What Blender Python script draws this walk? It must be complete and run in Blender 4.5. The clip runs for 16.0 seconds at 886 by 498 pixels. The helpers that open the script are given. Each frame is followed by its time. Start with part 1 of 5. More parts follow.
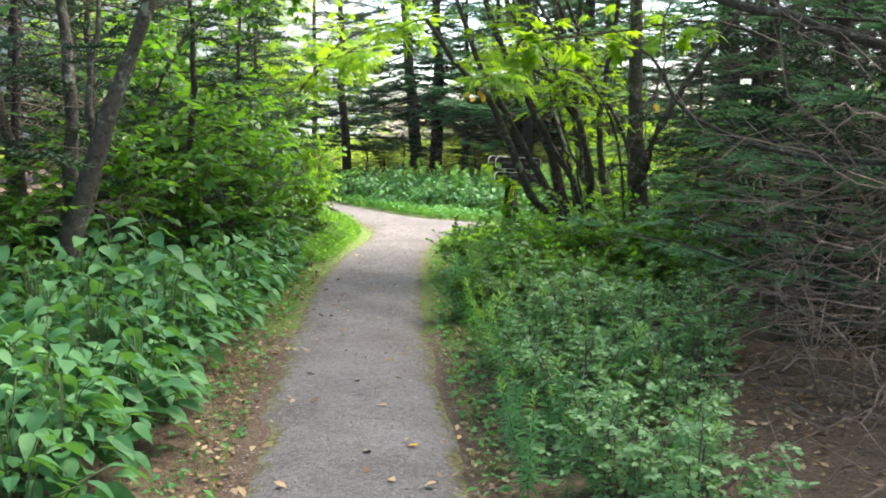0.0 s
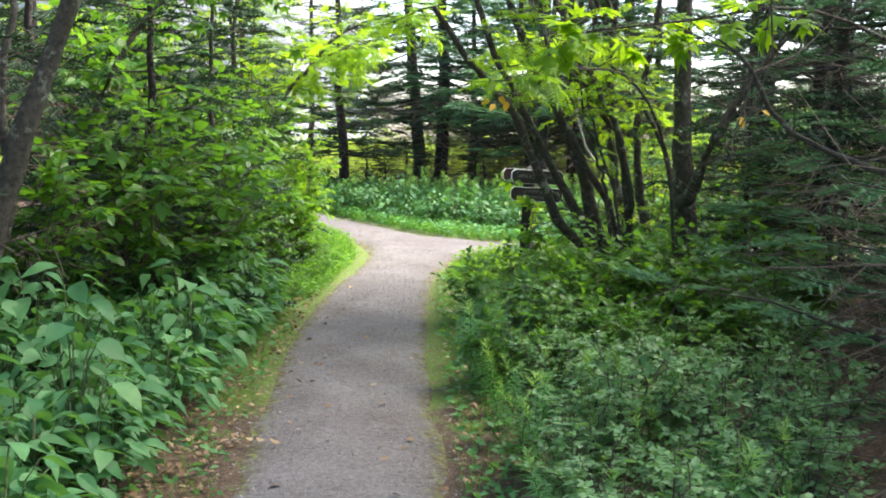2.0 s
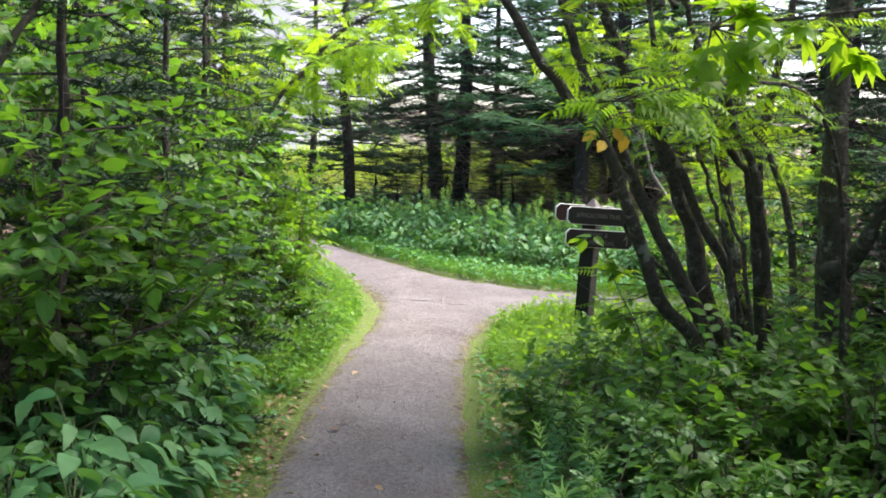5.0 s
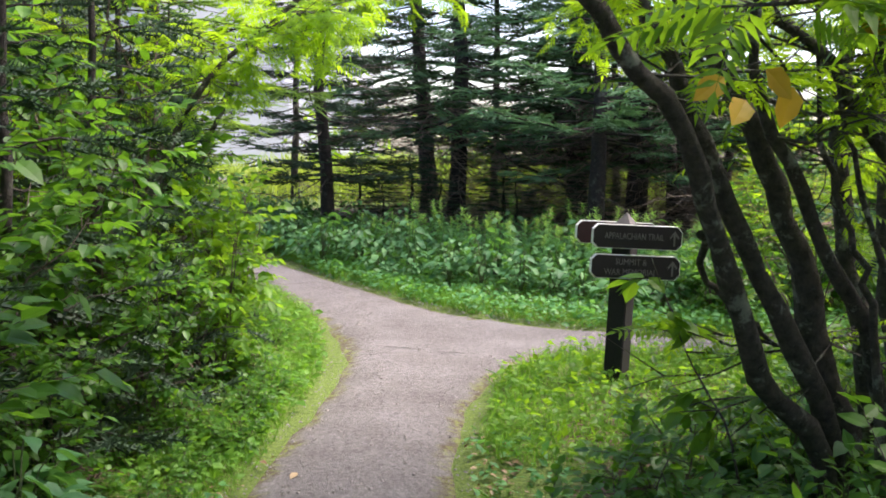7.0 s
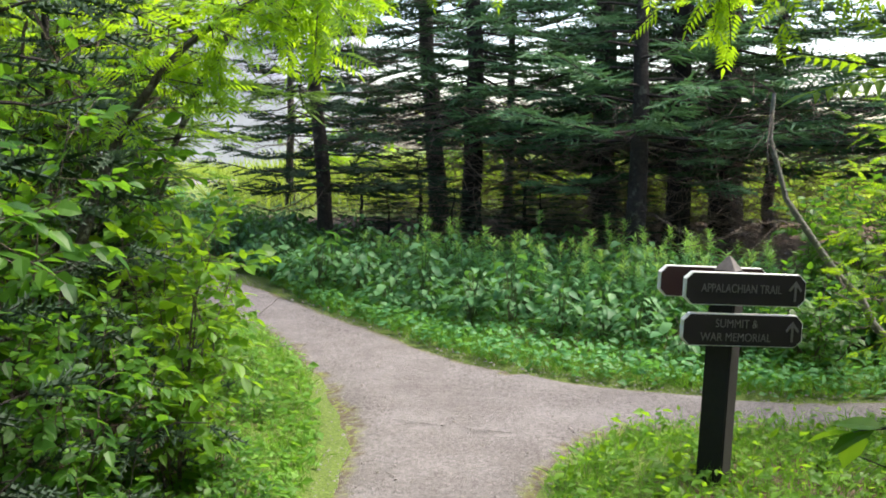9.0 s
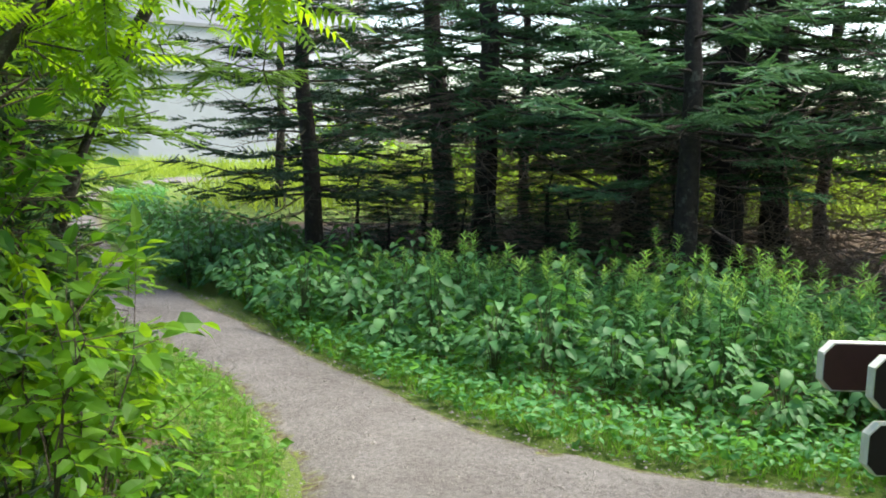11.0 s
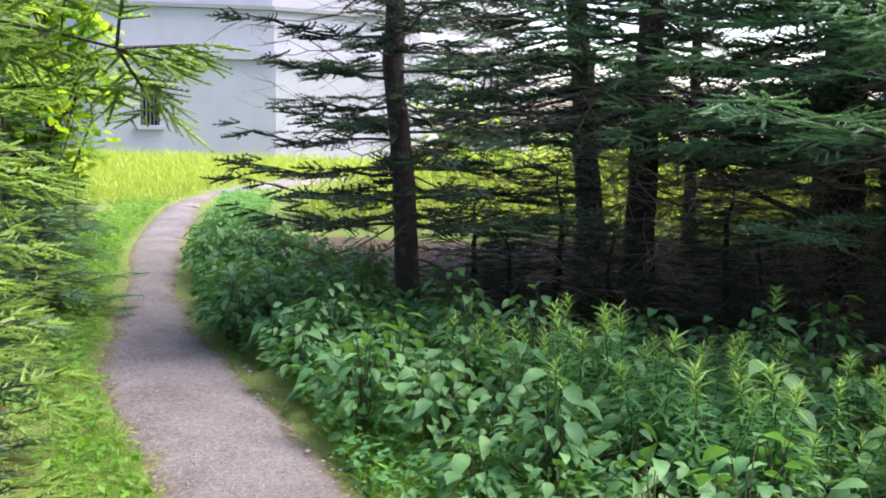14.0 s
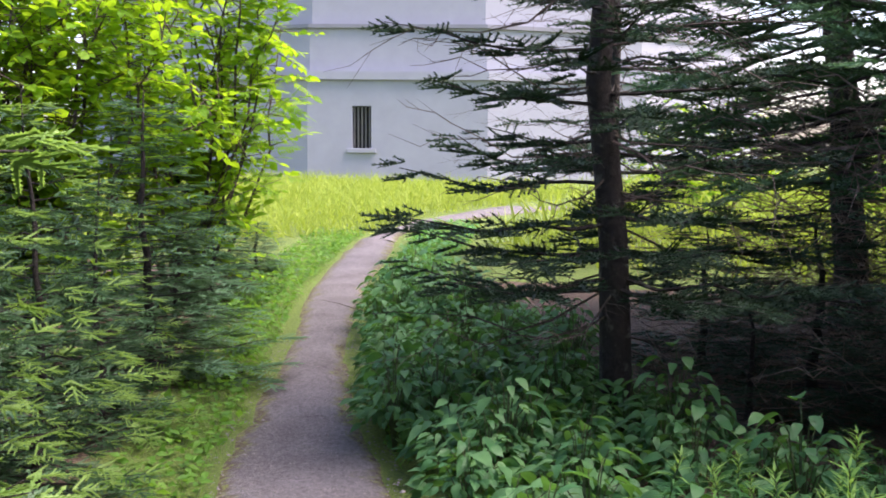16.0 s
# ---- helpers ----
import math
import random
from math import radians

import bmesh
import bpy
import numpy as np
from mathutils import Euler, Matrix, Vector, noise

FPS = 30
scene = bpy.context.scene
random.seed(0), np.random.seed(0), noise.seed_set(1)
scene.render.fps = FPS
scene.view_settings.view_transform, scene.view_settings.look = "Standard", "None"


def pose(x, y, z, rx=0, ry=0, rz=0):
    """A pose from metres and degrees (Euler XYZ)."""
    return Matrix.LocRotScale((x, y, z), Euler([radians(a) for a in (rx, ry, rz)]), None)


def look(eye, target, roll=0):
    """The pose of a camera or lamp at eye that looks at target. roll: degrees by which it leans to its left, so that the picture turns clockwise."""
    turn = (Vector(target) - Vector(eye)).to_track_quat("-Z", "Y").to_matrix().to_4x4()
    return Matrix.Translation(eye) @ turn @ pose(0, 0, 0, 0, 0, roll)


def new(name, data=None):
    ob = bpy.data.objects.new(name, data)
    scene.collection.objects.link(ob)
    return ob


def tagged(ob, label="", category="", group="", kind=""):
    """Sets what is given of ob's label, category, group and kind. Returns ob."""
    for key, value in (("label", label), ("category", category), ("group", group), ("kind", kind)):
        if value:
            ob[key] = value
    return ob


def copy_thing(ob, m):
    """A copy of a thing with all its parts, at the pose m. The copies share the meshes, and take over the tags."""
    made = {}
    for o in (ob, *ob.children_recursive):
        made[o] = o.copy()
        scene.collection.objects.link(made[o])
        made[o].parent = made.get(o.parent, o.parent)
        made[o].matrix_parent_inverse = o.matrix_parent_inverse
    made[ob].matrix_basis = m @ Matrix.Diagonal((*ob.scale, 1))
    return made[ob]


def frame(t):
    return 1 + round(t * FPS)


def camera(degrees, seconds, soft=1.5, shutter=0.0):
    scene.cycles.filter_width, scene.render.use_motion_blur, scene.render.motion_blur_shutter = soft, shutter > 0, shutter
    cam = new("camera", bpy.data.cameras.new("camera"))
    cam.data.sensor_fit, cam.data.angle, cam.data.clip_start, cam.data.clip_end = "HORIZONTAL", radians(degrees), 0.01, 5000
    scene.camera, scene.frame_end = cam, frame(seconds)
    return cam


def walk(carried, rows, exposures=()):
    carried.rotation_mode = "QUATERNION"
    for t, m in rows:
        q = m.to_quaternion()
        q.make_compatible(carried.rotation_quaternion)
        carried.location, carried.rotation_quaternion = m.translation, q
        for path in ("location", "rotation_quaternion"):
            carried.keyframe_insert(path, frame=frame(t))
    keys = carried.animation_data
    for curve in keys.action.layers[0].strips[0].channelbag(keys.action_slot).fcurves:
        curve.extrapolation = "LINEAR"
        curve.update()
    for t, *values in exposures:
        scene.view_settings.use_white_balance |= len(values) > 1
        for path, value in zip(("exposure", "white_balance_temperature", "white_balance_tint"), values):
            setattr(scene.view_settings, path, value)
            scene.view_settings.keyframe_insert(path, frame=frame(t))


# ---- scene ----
cam = camera(45.1, 16.0, soft=1.8)
PATH = [
    (0, (0.031, 0.023, 1.585), (0.014, 2.014, 1.394), 0.8),
    (0.5, (0.065, 0.449, 1.613), (0.044, 2.439, 1.411), 1.0),
    (1, (0.057, 0.794, 1.646), (0.036, 2.784, 1.445), 1.1),
    (1.5, (-0.019, 1.191, 1.7), (-0.039, 3.181, 1.502), 1.3),
    (2, (-0.035, 1.583, 1.7), (-0.057, 3.574, 1.507), 1.0),
    (2.5, (-0.064, 1.95, 1.798), (-0.093, 3.94, 1.602), 2.0),
    (3, (-0.167, 2.332, 1.804), (-0.194, 4.322, 1.608), 2.0),
    (3.5, (-0.268, 2.722, 1.827), (-0.295, 4.712, 1.627), 2.0),
    (4, (-0.292, 3.197, 1.894), (-0.319, 5.187, 1.695), 2.0),
    (4.2, (-0.312, 3.33, 1.912), (-0.337, 5.32, 1.711), 2.1),
    (6.3, (-0.239, 5.381, 1.849), (-0.281, 7.372, 1.669), 1.1),
    (6.5, (-0.248, 5.567, 1.842), (-0.289, 7.558, 1.662), 1.0),
    (7, (-0.212, 6.026, 1.85), (-0.249, 8.018, 1.673), 0.9),
    (7.5, (-0.24, 6.407, 1.873), (-0.276, 8.398, 1.692), 0.9),
    (8, (-0.339, 6.823, 1.895), (-0.374, 8.814, 1.71), 0.8),
    (8.5, (-0.382, 7.225, 1.9), (-0.417, 9.216, 1.714), 0.7),
    (9, (-0.396, 7.617, 1.96), (-0.432, 9.608, 1.774), 0.7),
    (9.2, (-0.408, 7.751, 1.962), (-0.444, 9.741, 1.772), 0.7),
    (11.3, (-0.512, 9.586, 1.992), (-0.549, 11.576, 1.795), 0.8),
    (11.5, (-0.483, 9.782, 1.981), (-0.524, 11.772, 1.785), 0.7),
    (12, (-0.436, 10.216, 2.034), (-0.537, 12.204, 1.834), 0.8),
    (12.5, (-0.476, 10.625, 2.045), (-0.615, 12.61, 1.842), 0.8),
    (13, (-0.489, 10.999, 2.062), (-0.634, 12.983, 1.856), 0.6),
    (13.5, (-0.452, 11.423, 2.112), (-0.637, 13.404, 1.906), 0.6),
    (14, (-0.457, 11.786, 2.13), (-0.78, 13.747, 1.912), 0.9),
    (14.5, (-0.5, 12.143, 2.176), (-0.979, 14.072, 1.949), 0.8),
    (15, (-0.523, 12.561, 2.21), (-1.168, 14.44, 1.98), 0.6),
    (15.5, (-0.597, 12.94, 2.237), (-1.282, 14.806, 2.016), 0.6),
    (16, (-0.726, 13.333, 2.246), (-1.441, 15.191, 2.056), 0.4),
]
EXPOSURES = [(0.0, 2.18, 6800, 10), (4.0, 2.08, 6600, 18), (6.5, 1.72, 6700, 20), (9.0, 1.58, 6800, 12), (11.5, 1.52, 6800, 3), (12.5, 1.9, 6600, 12), (14.0, 1.85, 6600, 22), (16.0, 1.58, 6600, 29)]
walk(cam, [(t, look(eye, target, roll)) for t, eye, target, roll in PATH], EXPOSURES)

# ---- light ----
SUN_EL, SUN_AZ = radians(57), radians(74)
world = bpy.data.worlds.new("overcast_sky")
scene.world = world
world.use_nodes = True
wn, wl = world.node_tree.nodes, world.node_tree.links
sky = wn.new("ShaderNodeTexSky")
sky.sky_type, sky.sun_disc = "NISHITA", False
sky.sun_elevation, sky.sun_rotation = SUN_EL, SUN_AZ
sky.air_density, sky.dust_density, sky.ozone_density = 1.0, 2.0, 1.0
wl.new(sky.outputs[0], wn["Background"].inputs[0])
wn["Background"].inputs[1].default_value = 0.15
sun = new("sun", bpy.data.lights.new("sun", "SUN"))
sun.data.energy, sun.data.angle, sun.data.color = 3.9, radians(40), (1.0, 0.94, 0.84)
sun.matrix_world = look((10 * math.sin(SUN_AZ) * math.cos(SUN_EL), 10 * math.cos(SUN_AZ) * math.cos(SUN_EL), 10 * math.sin(SUN_EL)), (0, 0, 0))

# ---- materials ----


def material(name):
    m = bpy.data.materials.new(name)
    m.use_nodes = True
    return m, m.node_tree.nodes, m.node_tree.links, m.node_tree.nodes["Principled BSDF"]


def ramp(nodes, links, source, stops):
    r = nodes.new("ShaderNodeValToRGB")
    while len(r.color_ramp.elements) < len(stops):
        r.color_ramp.elements.new(0.5)
    for e, (at, col) in zip(r.color_ramp.elements, stops):
        e.position, e.color = at, (*col, 1)
    links.new(source, r.inputs[0])
    return r.outputs[0]


def noise_out(nodes, links, scale, detail=5, rough=0.6, world_space=True):
    n = nodes.new("ShaderNodeTexNoise")
    n.inputs["Scale"].default_value, n.inputs["Detail"].default_value, n.inputs["Roughness"].default_value = scale, detail, rough
    if world_space:
        g = nodes.new("ShaderNodeNewGeometry")
        links.new(g.outputs["Position"], n.inputs["Vector"])
    else:
        c = nodes.new("ShaderNodeTexCoord")
        links.new(c.outputs["Object"], n.inputs["Vector"])
    return n.outputs["Fac"]


def mix_color(nodes, links, fac, a, b, mode="MIX"):
    m = nodes.new("ShaderNodeMix")
    m.data_type, m.blend_type = "RGBA", mode
    for sock, v in ((m.inputs[0], fac), (m.inputs[6], a), (m.inputs[7], b)):
        if isinstance(v, (int, float)):
            sock.default_value = v
        elif isinstance(v, tuple):
            sock.default_value = (*v, 1)
        else:
            links.new(v, sock)
    return m.outputs[2]


def bump(nodes, links, bsdf, height, strength, distance=0.01):
    b = nodes.new("ShaderNodeBump")
    b.inputs["Strength"].default_value, b.inputs["Distance"].default_value = strength, distance
    links.new(height, b.inputs["Height"])
    links.new(b.outputs[0], bsdf.inputs["Normal"])


def leaf_material(name, dark, light, glow, through_share=0.4, rough=0.45):
    """A leaf that lets some light through, each one a little different."""
    m, n, l, p = material(name)
    g = n.new("ShaderNodeNewGeometry")
    oi = n.new("ShaderNodeObjectInfo")
    add, fr = n.new("ShaderNodeMath"), n.new("ShaderNodeMath")
    add.operation, fr.operation = "ADD", "FRACT"
    l.new(g.outputs["Random Per Island"], add.inputs[0])
    l.new(oi.outputs["Random"], add.inputs[1])
    l.new(add.outputs[0], fr.inputs[0])
    col = ramp(n, l, fr.outputs[0], [(0.0, dark), (0.7, tuple((a + b) / 2 for a, b in zip(dark, light))), (1.0, light)])
    mott = ramp(n, l, noise_out(n, l, 9.0, 3), [(0.3, (0.75, 0.78, 0.7)), (0.7, (1.15, 1.12, 1.05))])
    col = mix_color(n, l, 1.0, col, mott, "MULTIPLY")
    l.new(col, p.inputs["Base Color"])
    p.inputs["Roughness"].default_value = rough
    p.inputs["Specular IOR Level"].default_value = 0.22
    t = n.new("ShaderNodeBsdfTranslucent")
    l.new(mix_color(n, l, 1.0, mott, glow, "MULTIPLY"), t.inputs[0])
    x = n.new("ShaderNodeMixShader")
    x.inputs[0].default_value = through_share
    l.new(p.outputs[0], x.inputs[1])
    l.new(t.outputs[0], x.inputs[2])
    l.new(x.outputs[0], n["Material Output"].inputs[0])
    return m


def bark_material(name, dark, light, lichen=0.0):
    m, n, l, p = material(name)
    h = noise_out(n, l, 26.0, 7, 0.75, False)
    col = ramp(n, l, h, [(0.3, dark), (0.7, light)])
    if lichen:
        spots = ramp(n, l, noise_out(n, l, 9.0, 5, 0.75, False), [(0.56, (0, 0, 0)), (0.64, (lichen, lichen, lichen))])
        col = mix_color(n, l, spots, col, (0.25, 0.27, 0.22))
    l.new(col, p.inputs["Base Color"])
    p.inputs["Roughness"].default_value = 0.9
    bump(n, l, p, h, 1.0, 0.03)
    return m


M_FIR = leaf_material("fir_needles", (0.035, 0.085, 0.045), (0.085, 0.17, 0.085), (0.1, 0.22, 0.05), 0.25, 0.5)
# fresh shoots, brightened further to carry the sunlight on the boughs
M_FIR_NEW = leaf_material("fir_new_needles", (0.12, 0.23, 0.055), (0.23, 0.37, 0.11), (0.3, 0.5, 0.08), 0.42, 0.5)
# spruce green taken darker, with the shade under the trees in the colour
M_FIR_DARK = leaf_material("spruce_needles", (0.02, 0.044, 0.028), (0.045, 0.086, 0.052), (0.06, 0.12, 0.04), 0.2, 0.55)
# leaf greens in lit and shaded versions: M_BUSH holds shade, M_BRIGHT and M_HAZEL sunlight
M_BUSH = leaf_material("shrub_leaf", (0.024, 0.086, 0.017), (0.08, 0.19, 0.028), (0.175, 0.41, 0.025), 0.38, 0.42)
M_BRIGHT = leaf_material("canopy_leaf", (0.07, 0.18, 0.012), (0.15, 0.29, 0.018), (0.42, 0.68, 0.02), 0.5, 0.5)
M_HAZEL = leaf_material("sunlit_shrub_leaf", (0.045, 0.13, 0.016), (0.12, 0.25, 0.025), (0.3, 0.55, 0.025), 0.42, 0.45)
M_BROAD = leaf_material("broad_leaf", (0.036, 0.128, 0.052), (0.12, 0.268, 0.108), (0.14, 0.36, 0.05), 0.3, 0.5)
M_HERB = leaf_material("herb_leaf", (0.05, 0.17, 0.07), (0.12, 0.3, 0.11), (0.19, 0.48, 0.08), 0.38, 0.45)
M_TIP = leaf_material("herb_tip", (0.12, 0.27, 0.065), (0.24, 0.43, 0.12), (0.34, 0.58, 0.09), 0.4, 0.5)
M_GREY = leaf_material("dull_leaf", (0.085, 0.19, 0.08), (0.21, 0.35, 0.19), (0.2, 0.45, 0.09), 0.3, 0.45)
M_GRASS = leaf_material("grass_blade", (0.055, 0.16, 0.022), (0.14, 0.29, 0.045), (0.24, 0.5, 0.04), 0.4, 0.5)
M_MEADOW = leaf_material("meadow_grass", (0.22, 0.32, 0.05), (0.38, 0.45, 0.09), (0.4, 0.52, 0.06), 0.4, 0.6)
M_YELLOW = leaf_material("yellowed_leaf", (0.5, 0.3, 0.04), (0.7, 0.45, 0.06), (0.7, 0.4, 0.03), 0.4, 0.5)
M_LITTER = leaf_material("dry_leaf", (0.16, 0.09, 0.055), (0.42, 0.32, 0.22), (0.2, 0.1, 0.04), 0.1, 0.7)
M_BARK = bark_material("dark_bark", (0.012, 0.01, 0.008), (0.11, 0.095, 0.078), 0.85)
M_BARK_SPRUCE = bark_material("spruce_bark", (0.014, 0.011, 0.01), (0.055, 0.043, 0.038), 0.3)
M_TWIG = bark_material("dead_twig", (0.045, 0.034, 0.028), (0.16, 0.125, 0.1))
M_PALE = bark_material("lichen_grey_bark", (0.1, 0.095, 0.085), (0.26, 0.25, 0.22), 0.6)
# pale shoots; the lighter tone also holds light falling on bough tops
M_FIR_TIP = leaf_material("fir_shoot_needles", (0.08, 0.18, 0.105), (0.17, 0.32, 0.19), (0.17, 0.36, 0.12), 0.28, 0.5)
M_BRUSH = bark_material("dry_brushwood", (0.11, 0.08, 0.064), (0.36, 0.275, 0.225))
M_STEM = bark_material("green_stem", (0.05, 0.08, 0.03), (0.1, 0.14, 0.05))

M_GRAVEL, gn, gl, gp = material("fine_gravel")
fine = noise_out(gn, gl, 220.0, 4, 0.7)
patch = noise_out(gn, gl, 2.2, 5, 0.6)
mid = noise_out(gn, gl, 42.0, 5, 0.75)
gcol = ramp(gn, gl, fine, [(0.25, (0.05, 0.047, 0.048)), (0.5, (0.135, 0.128, 0.133)), (0.72, (0.27, 0.258, 0.268))])
gcol = mix_color(gn, gl, 1.0, gcol, ramp(gn, gl, patch, [(0.3, (0.7, 0.66, 0.64)), (0.7, (1.15, 1.13, 1.12))]), "MULTIPLY")
gcol = mix_color(gn, gl, 1.0, gcol, ramp(gn, gl, mid, [(0.32, (0.55, 0.53, 0.52)), (0.5, (1.0, 1.0, 1.0)), (0.68, (1.35, 1.33, 1.33))]), "MULTIPLY")
dirt = gn.new("ShaderNodeAttribute")
dirt.attribute_name = "edge"
moss_n = noise_out(gn, gl, 6.0, 6, 0.7)
both = gn.new("ShaderNodeMath")
both.operation = "MULTIPLY_ADD"
gl.new(dirt.outputs["Fac"], both.inputs[0])
both.inputs[1].default_value = 0.75
gl.new(moss_n, both.inputs[2])
mossy = ramp(gn, gl, both.outputs[0], [(0.8, (0, 0, 0)), (1.05, (1, 1, 1))])
brown = ramp(gn, gl, noise_out(gn, gl, 30.0, 5), [(0.35, (0.05, 0.035, 0.026)), (0.5, (0.1, 0.085, 0.045)), (0.65, (0.16, 0.2, 0.035))])
gl.new(mix_color(gn, gl, mossy, gcol, brown), gp.inputs["Base Color"])
gp.inputs["Roughness"].default_value = 0.95
bump(gn, gl, gp, fine, 0.8, 0.01)

M_GROUND, gn, gl, gp = material("forest_floor")
leafy = noise_out(gn, gl, 45.0, 6, 0.75)
gcol = ramp(gn, gl, leafy, [(0.3, (0.035, 0.024, 0.016)), (0.5, (0.11, 0.07, 0.045)), (0.68, (0.21, 0.15, 0.1))])
green = gn.new("ShaderNodeAttribute")
green.attribute_name = "moss"
both = gn.new("ShaderNodeMath")
both.operation = "ADD"
gl.new(green.outputs["Fac"], both.inputs[0])
gl.new(noise_out(gn, gl, 4.0, 6, 0.7), both.inputs[1])
where = ramp(gn, gl, both.outputs[0], [(0.85, (0, 0, 0)), (1.05, (1, 1, 1))])
mosscol = ramp(gn, gl, noise_out(gn, gl, 60.0, 5, 0.7), [(0.3, (0.05, 0.09, 0.014)), (0.7, (0.18, 0.26, 0.04))])
gl.new(mix_color(gn, gl, where, gcol, mosscol), gp.inputs["Base Color"])
gp.inputs["Roughness"].default_value = 0.95
bump(gn, gl, gp, leafy, 1.0, 0.03)


def plain(name, base, rough, spread=0.15, scale=12.0):
    m, n, l, p = material(name)
    f = noise_out(n, l, scale, 6, 0.65)
    l.new(ramp(n, l, f, [(0.3, tuple(c * (1 - spread) for c in base)), (0.7, tuple(min(1, c * (1 + spread)) for c in base))]), p.inputs["Base Color"])
    p.inputs["Roughness"].default_value = rough
    bump(n, l, p, f, 0.25, 0.004)
    return m


M_POST = plain("brown_stained_timber", (0.008, 0.006, 0.006), 0.75, 0.35, 60)
M_BOARD = plain("dark_brown_sign_paint", (0.006, 0.0035, 0.004), 0.65, 0.2, 30)
M_BOARD_RED = plain("red_brown_sign_paint", (0.03, 0.008, 0.008), 0.65, 0.2, 30)
M_WHITE = plain("worn_white_paint", (0.72, 0.72, 0.7), 0.6, 0.12, 40)
M_LETTER = plain("faded_lettering", (0.11, 0.105, 0.1), 0.6, 0.15, 40)
M_CAP = plain("weathered_cap", (0.09, 0.08, 0.08), 0.8, 0.25, 50)
M_STONE = plain("pale_granite", (0.3, 0.31, 0.36), 0.85, 0.06, 1.6)
M_STONE_DARK = plain("shaded_granite_joint", (0.2, 0.205, 0.235), 0.85, 0.07, 2.5)
M_IRON = plain("iron_bar", (0.1, 0.1, 0.1), 0.5, 0.2, 30)
M_GLASS, gn, gl, gp = material("dark_window_glass")
gp.inputs["Base Color"].default_value, gp.inputs["Roughness"].default_value = (0.02, 0.022, 0.025, 1), 0.08

# ---- mesh tools ----
RNG = np.random.default_rng(7)


def slope(x, y):
    """Height of the ground."""
    x, y = np.asarray(x, float), np.asarray(y, float)
    return 0.15 + 0.034 * np.clip(y, -20, 31) + 0.0 * x


def on_ground(x, y, lift=0.0):
    return Vector((x, y, float(slope(x, y)) + lift))


class Geo:
    """Gathers triangles."""

    def __init__(self):
        self.v, self.t, self.n = [], [], 0

    def add(self, v, t):
        v, t = np.asarray(v, float), np.asarray(t, int)
        self.v.append(v), self.t.append(t + self.n)
        self.n += len(v)
        return self

    def scatter(self, tpl, mats):
        v, t = tpl
        if len(mats) == 0:
            return self
        h = np.c_[v, np.ones(len(v))]
        w = np.einsum("nij,kj->nki", mats[:, :3, :], h)
        n = len(mats)
        self.v.append(w.reshape(-1, 3))
        self.t.append((t[None] + (np.arange(n) * len(v))[:, None, None] + self.n).reshape(-1, 3))
        self.n += n * len(v)
        return self

    def mesh(self, name, mat, smooth=False):
        v, t = np.concatenate(self.v), np.concatenate(self.t)
        me = bpy.data.meshes.new(name)
        me.vertices.add(len(v))
        me.vertices.foreach_set("co", v.astype(np.float32).ravel())
        me.loops.add(t.size)
        me.loops.foreach_set("vertex_index", t.astype(np.int32).ravel())
        me.polygons.add(len(t))
        me.polygons.foreach_set("loop_start", np.arange(0, t.size, 3, dtype=np.int32))
        me.polygons.foreach_set("use_smooth", np.full(len(t), smooth))
        me.update(calc_edges=True)
        me.validate()
        me.materials.append(mat)
        return me


def part(name, geo, mat, parent=None, label="", smooth=False):
    """One mesh object, under a thing or under a part."""
    ob = new(name, geo if isinstance(geo, bpy.types.Mesh) else geo.mesh(name, mat, smooth))
    ob.parent = parent
    if name in ("crown", "foliage", "branchwork", "deadwood", "brush", "tip", "new_growth", "twig", "stalk"):
        ob["kind"] = "stuff"
    return tagged(ob, label)


def bm_part(name, bm, mat, parent=None, label=""):
    me = bpy.data.meshes.new(name)
    bm.to_mesh(me)
    bm.free()
    me.materials.append(mat)
    ob = new(name, me)
    ob.parent = parent
    return tagged(ob, label)


def unit(a):
    a = np.asarray(a, float)
    return a / np.maximum(np.linalg.norm(a, axis=-1, keepdims=True), 1e-9)


def frames(p, along, up, size):
    """Matrices that put a template's y along a way and its z near up."""
    y = unit(along)
    x = unit(np.cross(y, up))
    z = np.cross(x, y)
    m = np.zeros((len(p), 4, 4))
    s = np.asarray(size, float).reshape(-1, 1) * np.ones((len(p), 1))
    m[:, :3, 0], m[:, :3, 1], m[:, :3, 2], m[:, :3, 3], m[:, 3, 3] = x * s, y * s, z * s, p, 1
    return m


def tube(pts, radii, sides=6):
    pts = np.asarray(pts, float)
    radii = np.asarray(radii, float)
    d = unit(np.gradient(pts, axis=0))
    ref = np.where(np.abs(d[:, 2:3]) > 0.9, np.array([[1.0, 0, 0]]), np.array([[0, 0, 1.0]]))
    a = unit(np.cross(d, ref))
    b = np.cross(d, a)
    ang = np.linspace(0, 2 * np.pi, sides, endpoint=False)
    ring = a[:, None] * np.cos(ang)[None, :, None] + b[:, None] * np.sin(ang)[None, :, None]
    v = (pts[:, None] + ring * radii[:, None, None]).reshape(-1, 3)
    t = []
    for i in range(len(pts) - 1):
        for j in range(sides):
            k = (j + 1) % sides
            p, q, r, s = i * sides + j, i * sides + k, (i + 1) * sides + j, (i + 1) * sides + k
            t += [(p, q, r), (q, s, r)]
    return v, np.array(t)


